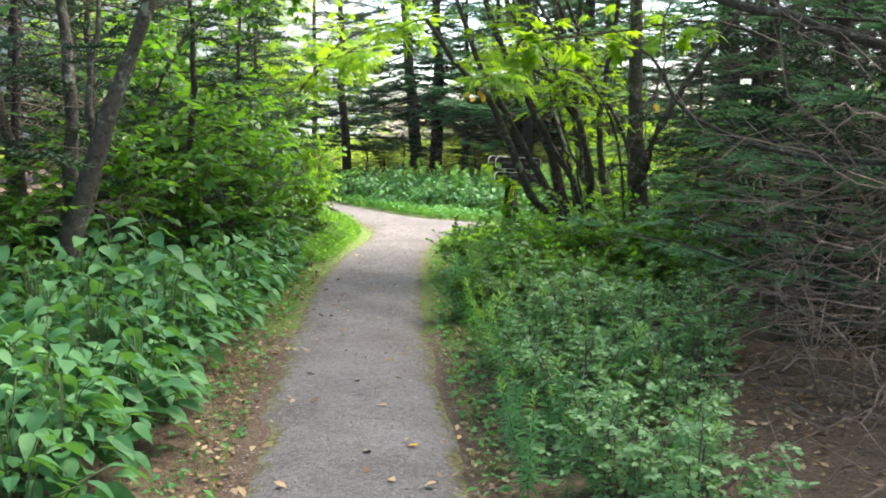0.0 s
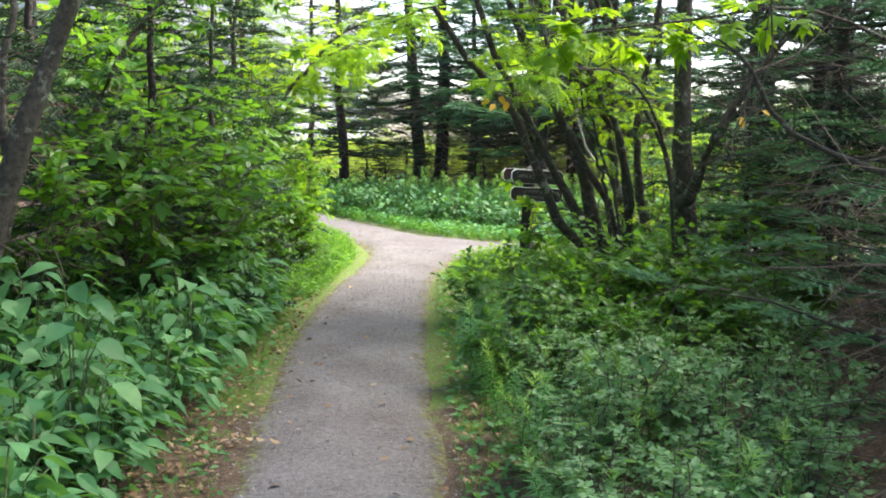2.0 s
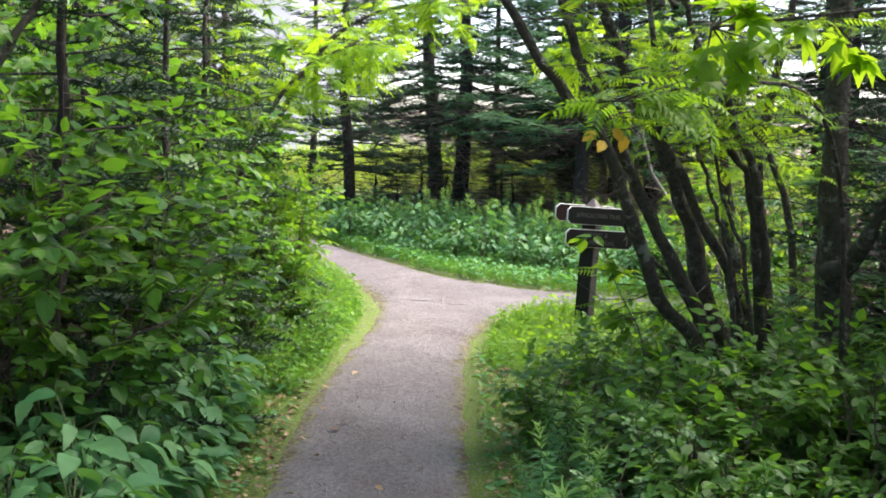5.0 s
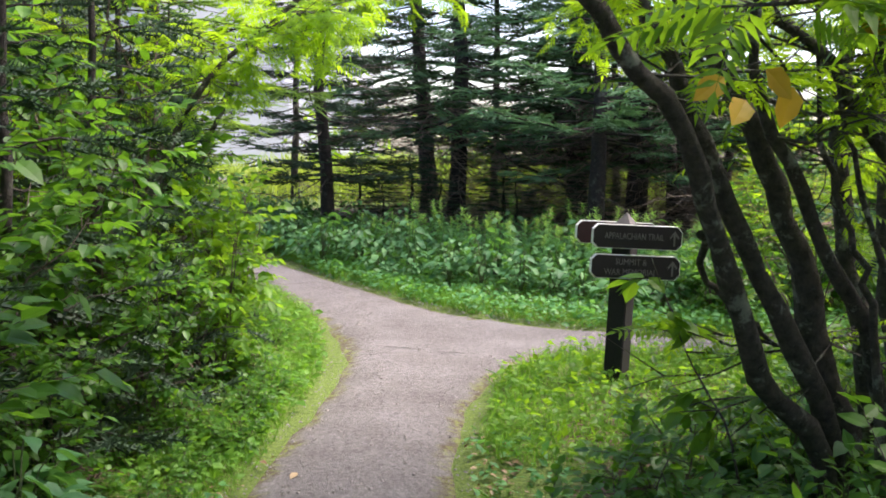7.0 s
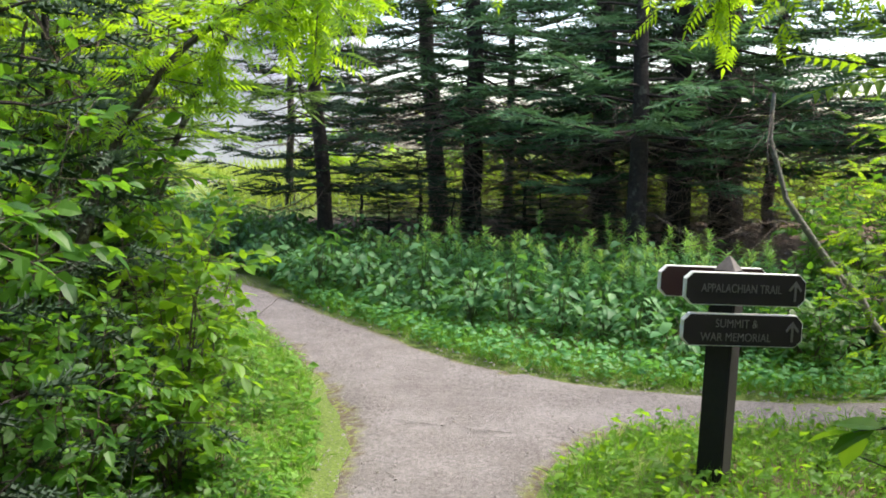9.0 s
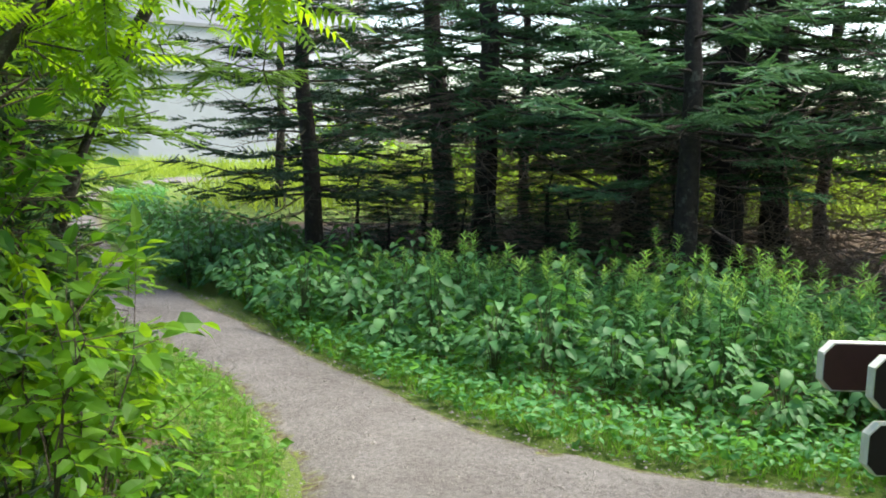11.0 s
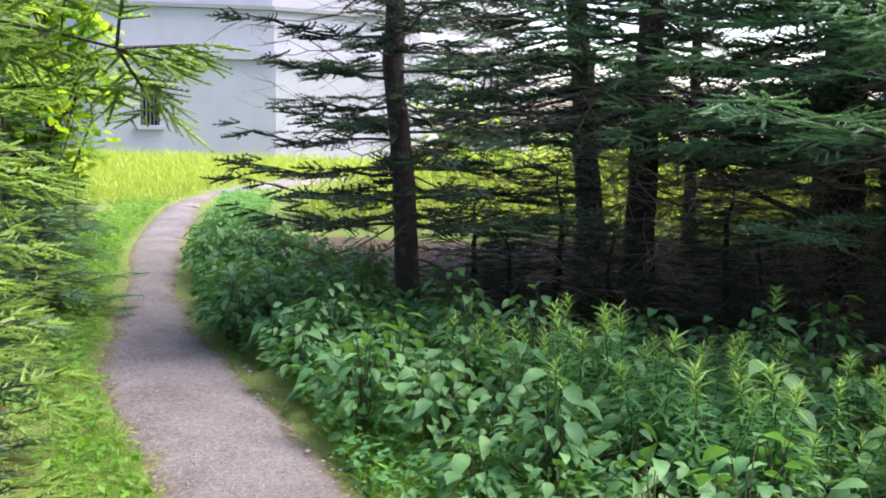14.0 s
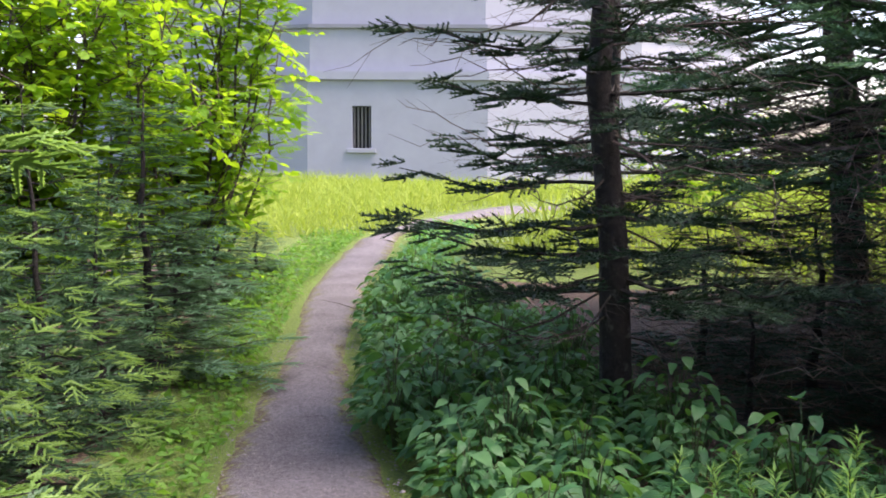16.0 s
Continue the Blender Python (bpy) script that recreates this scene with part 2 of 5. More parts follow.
def bent(a, b, n, sway, rng, sag=0.0):
    """A wavering line from a to b."""
    s = np.linspace(0, 1, n)[:, None]
    p = np.asarray(a, float) * (1 - s) + np.asarray(b, float) * s
    w = np.cumsum(rng.normal(0, 1, (n, 3)), axis=0)
    w -= w[0] + (w[-1] - w[0]) * s
    p = p + w * sway / math.sqrt(n)
    p[:, 2] += sag * 4 * (s * (1 - s))[:, 0]
    return p


def spline(points, n=14):
    """A smooth line through a few points."""
    p = np.asarray(points, float)
    s, q = np.linspace(0, len(p) - 1, n), []
    for u in s:
        i = min(int(u), len(p) - 2)
        f = u - i
        a, b, c, d = p[max(i - 1, 0)], p[i], p[i + 1], p[min(i + 2, len(p) - 1)]
        q.append(0.5 * (2 * b + (c - a) * f + (2 * a - 5 * b + 4 * c - d) * f * f + (3 * b - a - 3 * c + d) * f ** 3))
    return np.array(q)


# leaf shapes: y along the leaf, z its upper side
def folded(rows, droop=0.15, fold=0.18):
    """A leaf of given half widths along its length."""
    n = len(rows)
    v, t = [], []
    for y, w in rows:
        z = -droop * y * y
        v += [(0, y, z), (-w, y - 0.04 * (w > 0), z + fold * w), (w, y - 0.04 * (w > 0), z + fold * w)]
    for i in range(n - 1):
        a, b = 3 * i, 3 * i + 3
        if rows[i][1] == 0:
            t += [(a, b, b + 1), (a, b + 2, b)]
        elif rows[i + 1][1] == 0:
            t += [(a, b, a + 1), (a, a + 2, b)]
        else:
            t += [(a, b, b + 1), (a, b + 1, a + 1), (a, b + 2, b), (a, a + 2, b + 2)]
    return np.array(v, float), np.array(t)


OVAL = folded([(0, 0), (0.3, 0.3), (0.66, 0.27), (1.0, 0)])
ROUND = folded([(0, 0), (0.1, 0.13), (0.28, 0.25), (0.5, 0.28), (0.72, 0.2), (0.9, 0.07), (1.0, 0)], 0.35, 0.3)
SMALL = folded([(0, 0), (0.45, 0.3), (1.0, 0)])
LANCE = folded([(0, 0), (0.35, 0.07), (1.0, 0)], 0.35, 0.25)
BLADE = folded([(0, 0.024), (0.45, 0.022), (1.0, 0)], 0.6, 0.3)


FINE = (np.array([(-0.02, 0, 0), (0.02, 0, 0), (0, 0.55, -0.05), (0.03, 0.6, -0.06), (0, 1.0, -0.4)]), np.array([(0, 1, 3), (0, 3, 2), (2, 3, 4)]))


def joined(pieces):
    g = Geo()
    for v, t in pieces:
        g.add(v, t)
    return np.concatenate(g.v), np.concatenate(g.t)


def moved(tpl, p, along, up, size):
    m = frames(np.array([p]), np.array([along]), np.array([up]), [size])[0]
    return tpl[0] @ m[:3, :3].T + m[:3, 3], tpl[1]


def pinnate():
    """A rowan leaf: leaflets in pairs on one stalk."""
    out = [tube([(0, 0, 0), (0, 0.5, 0.02), (0, 1, -0.12)], [0.008, 0.006, 0.003], 3)]
    leaflet = folded([(0, 0), (0.35, 0.15), (1.0, 0)], 0.2, 0.2)
    for i in range(6):
        y = 0.25 + 0.13 * i
        for s in (-1, 1):
            out.append(moved(leaflet, (0, y, -0.12 * y * y), (s * 0.9, 0.55, -0.15), (0, 0, 1), 0.36 - 0.02 * i))
    out.append(moved(leaflet, (0, 1, -0.12), (0, 1, -0.2), (0, 0, 1), 0.34))
    return joined(out)


def lobed():
    """A maple leaf."""
    lobe = folded([(0, 0.06), (0.45, 0.2), (1.0, 0)], 0.25, 0.1)
    out = []
    for a, s in ((0, 0.72), (48, 0.62), (-48, 0.62), (100, 0.4), (-100, 0.4)):
        r = radians(a)
        out.append(moved(lobe, (0, 0.25, 0), (math.sin(r), math.cos(r), 0), (0, 0, 1), s))
    return joined(out)


def needle_twig(n, length, width, rng, core=0.05):
    """A needled shoot: a slim core with needles all round its upper side."""
    v, t = tube([(0, 0, 0), (0, 1.0, 0)], [core, core * 0.3], 3)
    v, t = [tuple(p) for p in v], [tuple(q) for q in t]
    for i in range(n):
        y = (i + 0.5) / n
        for ang in (-15, 50, 130, 195):
            r = radians(ang + rng.normal(0, 12))
            d = np.array([math.cos(r), 0.65, math.sin(r) * 0.8])
            d = d / np.linalg.norm(d) * length * (1.0 - 0.4 * y) * rng.uniform(0.85, 1.15)
            k = len(v)
            v += [(0, y - width, 0), (0, y + width, 0.004), tuple(np.array([0, y, 0]) + d)]
            t.append((k, k + 1, k + 2))
    for i in range(3):
        k = len(v)
        v += [(-width, 0.93, 0), (width, 0.93, 0), ((i - 1) * 0.08, 1 + length * 0.7, 0.04 * i)]
        t.append((k, k + 1, k + 2))
    return np.array(v, float), np.array(t)


def needle_spray(n, rng, side=4, length=0.17, width=0.028, core=0.05):
    """A fan of needled shoots."""
    tw = needle_twig(n, length, width, rng, core)
    out = [moved(tw, (0, 0.35, 0), (0, 1, -0.05), (0, 0, 1), 0.65)]
    for i in range(side):
        y = 0.08 + 0.72 * i / side
        for s in (-1, 1):
            out.append(moved(tw, (0, y, -0.04 * y), (s * 0.95, 0.75, rng.uniform(-0.25, 0.2)), (0, 0, 1), (0.62 - 0.35 * y) * rng.uniform(0.85, 1.1)))
    return joined(out)


RNG_T = np.random.default_rng(3)
SPRAY = needle_spray(4, RNG_T, 3, 0.22, 0.055, 0.06)
SPRAY_FINE = needle_spray(7, RNG_T, 3, 0.13, 0.04, 0.05)
SPRAY_LITE = needle_spray(4, RNG_T, 2, 0.26, 0.06, 0.06)
SPRAY_SOFT = needle_spray(7, RNG_T, 3, 0.12, 0.1, 0.05)
PINNATE, LOBED = pinnate(), lobed()

placed_kinds = set()


def put(thing, m):
    """The first call moves the thing itself, later calls a copy of it."""
    if thing.name not in placed_kinds:
        placed_kinds.add(thing.name)
        thing.matrix_world = m
        return thing
    return copy_thing(thing, m)


def stand(x, y, turn=0.0, size=1.0, lift=-0.01, lean_x=0.0, lean_y=0.0, tall=1.0):
    return Matrix.Translation(on_ground(x, y, lift)) @ pose(0, 0, 0, lean_x, lean_y, turn) @ Matrix.Diagonal((size, size, size * tall, 1))


# ---- plants ----
def twig_fan(g, p, d, length, rng, n=3, r=0.004):
    """A bare branched twig."""
    p, d = np.asarray(p, float), unit(d)
    end = p + d * length
    main = bent(p, end, 5, length * 0.12, rng)
    g.add(*tube(main, np.linspace(r, r * 0.3, 5), 3))
    for i in range(n):
        q = main[1 + i % 4]
        e = unit(d + rng.normal(0, 0.55, 3)) * length * rng.uniform(0.25, 0.55)
        g.add(*tube([q, q + e], [r * 0.55, r * 0.2], 3))


def fir_tree(name, label, h, r, live, dead, spread, boughs, rng, spray, needles, spray_size, bark=None, droop=0.12, dead_len=0.9, thin=1.0, lean=(0, 0), new_tips=None):
    """A conifer: tapered trunk, bare lower branches from dead[0] to dead[1], needled boughs from live up."""
    tree = tagged(new(name), label, "tree")
    trunk = bent((0, 0, -0.1), (lean[0], lean[1], h), 14, 0.08, rng)
    rad = r * (1 - np.linspace(0, 1, 14)) ** 0.8 + 0.006
    rad[0] *= 1.35
    part("trunk", Geo().add(*tube(trunk, rad, 9)), bark or M_BARK_SPRUCE, tree, smooth=True)

    def axis(z):
        return np.array([np.interp(z, trunk[:, 2], trunk[:, 0]), np.interp(z, trunk[:, 2], trunk[:, 1]), z])

    wood, crown, tips = Geo(), Geo(), Geo()
    P, D, U, S, OUT = [], [], [], [], []
    for i in range(boughs):
        f = ((i + rng.random()) / boughs) ** 1.45
        z = live + (h * 0.97 - live) * f
        ang = i * 2.4 + rng.normal(0, 0.3)
        out = np.array([math.cos(ang), math.sin(ang), 0])
        reach = spread * (1 - f) ** 0.75 * rng.uniform(0.75, 1.15) + 0.12
        a = axis(z)
        b = a + out * reach + np.array([0, 0, reach * (0.18 - droop * 2.2 * (1 - f))])
        line = bent(a, b, 6, reach * 0.06, rng, -droop * reach * 0.5)
        wood.add(*tube(line, np.linspace(0.007 * (0.5 + reach), 0.002, 6), 4))
        count = max(3, int(thin * reach * 9 / (spray_size / 0.3)))
        for k in range(count):
            s = 0.22 + 0.78 * (k + rng.random()) / count
            p = line[0] * 0
            u = s * 5
            j = min(int(u), 4)
            p = line[j] + (line[j + 1] - line[j]) * (u - j)
            side = (-1) ** k
            cross = np.array([-out[1], out[0], 0]) * side
            OUT.append(s)
            P.append(p + rng.normal(0, 0.015, 3))
            D.append(out * rng.uniform(0.4, 1.0) + cross * rng.uniform(0.3, 1.0) * (s < 0.93) + np.array([0, 0, rng.normal(-0.04, 0.1)]))
            U.append(np.array([0, 0, 1.0]) + rng.normal(0, 0.22, 3))
            S.append(spray_size * rng.uniform(0.65, 1.2) * (0.75 + 0.35 * (1 - s)))
    mats = frames(np.array(P), np.array(D), np.array(U), S)
    if new_tips:
        pick = np.array(OUT) + rng.normal(0, 0.12, len(mats)) > 0.72
        tips.scatter(spray, mats[pick])
        crown.scatter(spray, mats[~pick])
        part("new_growth", tips, new_tips, tree, "fresh needles in a lighter, sunlit green")
    else:
        crown.scatter(spray, mats)
    part("branchwork", wood, M_BARK_SPRUCE, tree)
    part("crown", crown, needles, tree)
    if dead[1] > dead[0]:
        bare = Geo()
        for i in range(int((dead[1] - dead[0]) * 17)):
            z = rng.uniform(*dead)
            ang = rng.uniform(0, 2 * math.pi)
            out = np.array([math.cos(ang), math.sin(ang), rng.normal(-0.05, 0.16)])
            length = dead_len * rng.uniform(0.4, 1.2)
            a = axis(z)
            line = bent(a, a + out * length, 6, length * 0.1, rng, -0.06 * length)
            bare.add(*tube(line, np.linspace(0.008, 0.002, 6), 3))
            for k in range(6):
                q = line[1 + k % 5]
                twig_fan(bare, q, out + rng.normal(0, 0.55, 3) * (1, 1, 0.5), length * rng.uniform(0.2, 0.5), rng, 2, 0.003)
        part("deadwood", bare, M_TWIG, tree, "bare grey-brown dead branches")
    return tree


def shrub(name, label, h, w, stems, leaves, tpl, size, mat, rng, low=0.2, per=7, flat=0.5, stem_r=0.009, category="shrub"):
    """Fanned stems that carry leafy twigs."""
    bush = tagged(new(name), label, category)
    wood, crown = Geo(), Geo()
    P, D, U, S = [], [], [], []
    twigs = max(1, leaves // (stems * per))
    for i in range(stems):
        ang = 2.4 * i + rng.normal(0, 0.4)
        out = np.array([math.cos(ang), math.sin(ang), 0])
        reach = w * 0.5 * math.sqrt((i + 0.5) / stems)
        top = h * (1 - 0.45 * ((i + 0.5) / stems) ** 1.5) * rng.uniform(0.8, 1.05)
        a = out * 0.06 * rng.random() * (1 + w)
        line = bent(a, out * reach + np.array([0, 0, top]), 7, 0.1 * h, rng, 0.05 * h)
        line[0, 2] = -0.04
        wood.add(*tube(line, np.linspace(stem_r, stem_r * 0.25, 7), 4))
        for k in range(twigs):
            s = low + (1 - low) * (k + rng.random()) / twigs
            j = min(int(s * 6), 5)
            p = line[j] + (line[j + 1] - line[j]) * (s * 6 - j)
            d = unit(rng.normal(0, 1, 3) * (1, 1, flat) + out * 0.5 + (0, 0, 0.2))
            length = size * rng.uniform(1.6, 3.6)
            wood.add(*tube([p, p + d * length], [stem_r * 0.3, stem_r * 0.1], 3))
            side = unit(np.cross(d, (0, 0, 1.0)))
            for q in range(per):
                u = 0.25 + 0.75 * q / (per - 1)
                P.append(p + d * length * u)
                last = q == per - 1
                D.append(d + side * (0 if last else (1.1 if q % 2 else -1.1)) + rng.normal(0, 0.25, 3) + (0, 0, -0.15))
                U.append(np.array([0, 0, 1.0]) + rng.normal(0, 0.35, 3))
                S.append(size * rng.uniform(0.6, 1.15))
    crown.scatter(tpl, frames(np.array(P), np.array(D), np.array(U), S))
    part("branchwork", wood, M_TWIG, bush)
    part("foliage", crown, mat, bush)
    return bush


def tall_herb(name, label, h, stems, rng, mat, tip, leaf=0.11, w=0.25):
    """Upright stems ringed with narrow leaves, paler at the tip."""
    herb = tagged(new(name), label, "plant")
    wood, low, top = Geo(), Geo(), Geo()
    for i in range(stems):
        a = np.array([rng.normal(0, w * 0.5), rng.normal(0, w * 0.5), -0.03])
        hh = h * rng.uniform(0.72, 1.08)
        line = bent(a, a + (rng.normal(0, 0.09), rng.normal(0, 0.09), hh), 6, 0.05, rng)
        wood.add(*tube(line, np.linspace(0.005, 0.002, 6), 3))
        n = int(hh / 0.0068)
        s = np.linspace(0.18, 1, n)
        j = np.minimum((s * 5).astype(int), 4)
        p = line[j] + (line[j + 1] - line[j]) * (s * 5 - j)[:, None]
        ang = np.arange(n) * 2.4 + rng.random()
        lift = np.where(s > 0.86, 1.1, 0.3) + rng.normal(0, 0.15, n)
        d = np.c_[np.cos(ang), np.sin(ang), lift]
        size = leaf * (1.05 - 0.55 * s ** 2) * rng.uniform(0.75, 1.2, n)
        m = frames(p, d, np.array([0, 0, 1.0]) + rng.normal(0, 0.1, (n, 3)), size)
        low.scatter(LANCE, m[s <= 0.84])
        top.scatter(LANCE, m[s > 0.84])
    part("stem", wood, M_STEM, herb)
    part("foliage", low, mat, herb)
    part("tip", top, tip, herb, "pale yellow-green young tips")
    return herb


def uneven(tpl, seed):
    """A leaf with its edge and blade bent out of true."""
    r = np.random.default_rng(seed)
    v = tpl[0].copy()
    v[:, 0] = v[:, 0] * r.uniform(0.85, 1.25) + r.normal(0, 0.012, len(v)) + 0.12 * r.normal() * v[:, 1] ** 2
    v[:, 2] += r.normal(0, 0.012, len(v)) - r.uniform(0, 0.3) * v[:, 1] ** 2
    return v, tpl[1]


LEAF_MESHES = [Geo().add(*uneven(ROUND, i)).mesh("large_leaf", M_BROAD, True) for i in range(6)]


def broad_plant(name, label, leaves, h, size, rng):
    """A low plant whose large leaves can be told apart."""
    plant = tagged(new(name), label, "plant")
    wood = Geo()
    for i in range(leaves):
        ang = 2.4 * i + rng.normal(0, 0.3)
        f = (i + 0.5) / leaves
        reach = size * (0.4 + 1.7 * f)
        p = np.array([math.cos(ang) * reach, math.sin(ang) * reach, h * (1.05 - 0.4 * f) * rng.uniform(0.85, 1.08)])
        wood.add(*tube(spline([(0, 0, -0.02), (p[0] * 0.4, p[1] * 0.4, p[2] * 0.75), p], 4), [0.004, 0.0035, 0.003, 0.0025], 3))
        d = np.array([math.cos(ang + rng.normal(0, 0.4)), math.sin(ang + rng.normal(0, 0.4)), rng.normal(-0.08, 0.2)])
        m = frames(p[None], d[None], np.array([[0, 0, 1.0]]) + rng.normal(0, 0.28, (1, 3)), [size * rng.uniform(0.65, 1.25)])[0]
        leaf = new("leaf", LEAF_MESHES[i % 6])
        leaf.parent, leaf.matrix_local = plant, Matrix(m.tolist())
    part("stalk", wood, M_STEM, plant)
    n = 95
    ang, rad = rng.uniform(0, 2 * math.pi, n), size * 2.0 * np.sqrt(rng.random(n))
    p = np.c_[np.cos(ang) * rad, np.sin(ang) * rad, h * (1.0 - 0.35 * rad / (size * 2.0)) * rng.uniform(0.5, 0.98, n)]
    d = np.c_[np.cos(ang), np.sin(ang), rng.normal(-0.1, 0.25, n)]
    part("foliage", Geo().scatter(ROUND, frames(p, d, np.array([0, 0, 1.0]) + rng.normal(0, 0.4, (n, 3)), size * rng.uniform(0.5, 1.0, n))), M_BROAD, plant)
    return plant


def inside(x, y, poly):
    """Which points lie inside a polygon."""
    poly = np.asarray(poly, float)
    res = np.zeros(np.shape(x), bool)
    for (x0, y0), (x1, y1) in zip(poly, np.roll(poly, -1, axis=0)):
        hit = ((y0 > y) != (y1 > y)) & (x < (x1 - x0) * (y - y0) / (y1 - y0 + 1e-12) + x0)
        res ^= hit
    return res


def edge_distance(x, y, poly):
    """Distance to a polygon's outline."""
    poly = np.asarray(poly, float)
    best = np.full(np.shape(x), 1e9)
    for a, b in zip(poly, np.roll(poly, -1, axis=0)):
        ab = b - a
        s = np.clip(((x - a[0]) * ab[0] + (y - a[1]) * ab[1]) / (ab @ ab + 1e-12), 0, 1)
        best = np.minimum(best, np.hypot(x - a[0] - s * ab[0], y - a[1] - s * ab[1]))
    return best


def sprinkle(poly, count, rng, keep=lambda x, y: np.ones(len(x), bool)):
    """Random points inside a polygon."""
    p = np.asarray(poly, float)
    lo, hi = p.min(0), p.max(0)
    out = np.zeros((0, 2))
    while len(out) < count:
        q = rng.uniform(lo, hi, (count * 3, 2))
        q = q[inside(q[:, 0], q[:, 1], p)]
        q = q[keep(q[:, 0], q[:, 1])]
        out = np.r_[out, q]
        if len(q) == 0:
            break
    return out[:count]


def spaced(poly, gap, rng, keep=None):
    """Points inside a polygon that keep apart."""
    got = []
    for x, y in sprinkle(poly, 4000, rng, keep or (lambda x, y: np.ones(len(x), bool))):
        if all((x - a) ** 2 + (y - b) ** 2 > gap * gap for a, b in got):
            got.append((x, y))
    return got


# ---- ground and path ----
LEFT = spline([(-0.75, -6), (-0.75, 1.5), (-0.82, 4.0), (-0.97, 5.3), (-1.05, 6.6), (-1.17, 8.9), (-1.14, 10.4), (-1.02, 11.5), (-1.02, 12.6), (-1.33, 13.8), (-1.86, 15.0), (-2.28, 15.6), (-2.77, 16.3), (-3.42, 17.3), (-3.84, 18.3), (-4.5, 19.9), (-5.5, 22.1), (-6.4, 24.6), (-6.9, 26.4), (-7.1, 28.5), (-6.6, 31.5)], 90)
FAR = spline([(-4.9, 32), (-6.0, 29.5), (-6.55, 27.5), (-5.72, 24.8), (-4.85, 22.3), (-3.95, 20.1), (-3.3, 18.8), (-2.7, 17.85), (-1.95, 16.75), (-1.3, 15.75), (-0.45, 14.5), (0.22, 13.9), (0.95, 13.6), (1.6, 13.5), (3.5, 13.8), (8.0, 14.6)], 70)
RIGHT = spline([(8.0, 13.7), (3.5, 12.95), (1.6, 12.8), (0.85, 12.8), (0.42, 12.68), (0.14, 12.3), (-0.04, 11.7), (-0.12, 11.0), (-0.15, 10.2), (-0.13, 8.9), (-0.02, 6.7), (0.09, 5.3), (0.19, 4.0), (0.25, 1.5), (0.3, -6)], 60)
PATH_OUTLINE = np.r_[LEFT, FAR, RIGHT]
PATH_OUTLINE = PATH_OUTLINE + np.random.default_rng(1).normal(0, 0.015, PATH_OUTLINE.shape)


def off_path(margin):
    return lambda x, y: ~inside(x, y, PATH_OUTLINE) & (edge_distance(x, y, PATH_OUTLINE) > margin)


def sheet(xs, ys, height):
    X, Y = np.meshgrid(xs, ys, indexing="ij")
    v = np.c_[X.ravel(), Y.ravel(), height(X.ravel(), Y.ravel())]
    n, m = len(xs), len(ys)
    i = (np.arange(n - 1)[:, None] * m + np.arange(m - 1)[None]).ravel()
    return v, np.r_[np.c_[i, i + m, i + m + 1], np.c_[i, i + m + 1, i + 1]]


def floor_height(x, y):
    bumps = np.array([noise.noise(Vector((a * 1.3, b * 1.3, 0))) for a, b in zip(x, y)]) * 0.035
    d = edge_distance(x, y, PATH_OUTLINE)
    within = inside(x, y, PATH_OUTLINE)
    near = np.where(within, 0, np.clip(d / 0.35, 0, 1))
    return slope(x, y) + bumps * near + 0.03 * near - 0.04 * np.where(within, np.clip(d / 0.3, 0, 1), 0)


near_x, near_y = np.arange(-9, 9.01, 0.14), np.arange(-7, 33.01, 0.14)
xs = np.r_[[-900, -400, -150, -60, -30, -16], near_x, [16, 30, 60, 150, 400, 900]]
ys = np.r_[[-900, -400, -150, -60, -25, -12], near_y, [37, 42, 50, 65, 90, 150, 400, 1500]]
gv, gt = sheet(xs, ys, floor_height)
ground_mesh = Geo().add(gv, gt).mesh("ground", M_GROUND, True)
moss = ground_mesh.attributes.new("moss", "FLOAT", "POINT")
dist = edge_distance(gv[:, 0], gv[:, 1], PATH_OUTLINE)
openness = np.clip(0.85 - dist * 0.9, 0, 0.75) * np.clip((gv[:, 1] - 4) / 5, 0.15, 1)
openness = np.where((gv[:, 1] > 23) | (np.abs(gv[:, 0]) > 9), 0.7, openness)
moss.data.foreach_set("value", openness.astype(np.float32))
ground = tagged(new("ground", ground_mesh), "brown leaf-littered forest floor with moss along the path", "ground", kind="structure")

bm = bmesh.new()
bm.faces.new([bm.verts.new((x, y, float(slope(x, y)) + 0.004)) for x, y in PATH_OUTLINE])
bmesh.ops.triangulate(bm, faces=bm.faces[:])
for k in range(3):
    longs = [e for e in bm.edges if e.calc_length() > 0.35]
    bmesh.ops.subdivide_edges(bm, edges=longs, cuts=1)
    bmesh.ops.triangulate(bm, faces=[f for f in bm.faces if len(f.verts) > 3])
pv = np.array([v.co[:] for v in bm.verts])
pd = edge_distance(pv[:, 0], pv[:, 1], PATH_OUTLINE)
for v, d in zip(bm.verts, pd):
    v.co.z = float(slope(v.co.x, v.co.y)) - 0.03 + 0.034 * min(1, d / 0.06) + 0.02 * min(1, d / 0.3) + 0.008 * noise.noise(Vector((v.co.x * 2, v.co.y * 2, 3)))
path = bm_part("path", bm, M_GRAVEL)
wear = path.data.attributes.new("edge", "FLOAT", "POINT")
wear.data.foreach_set("value", np.clip(1 - pd / 0.28, 0, 1).astype(np.float32))
for poly in path.data.polygons:
    poly.use_smooth = True
tagged(path, "grey gravel footpath with mossy edges through the woods", "path", kind="structure")

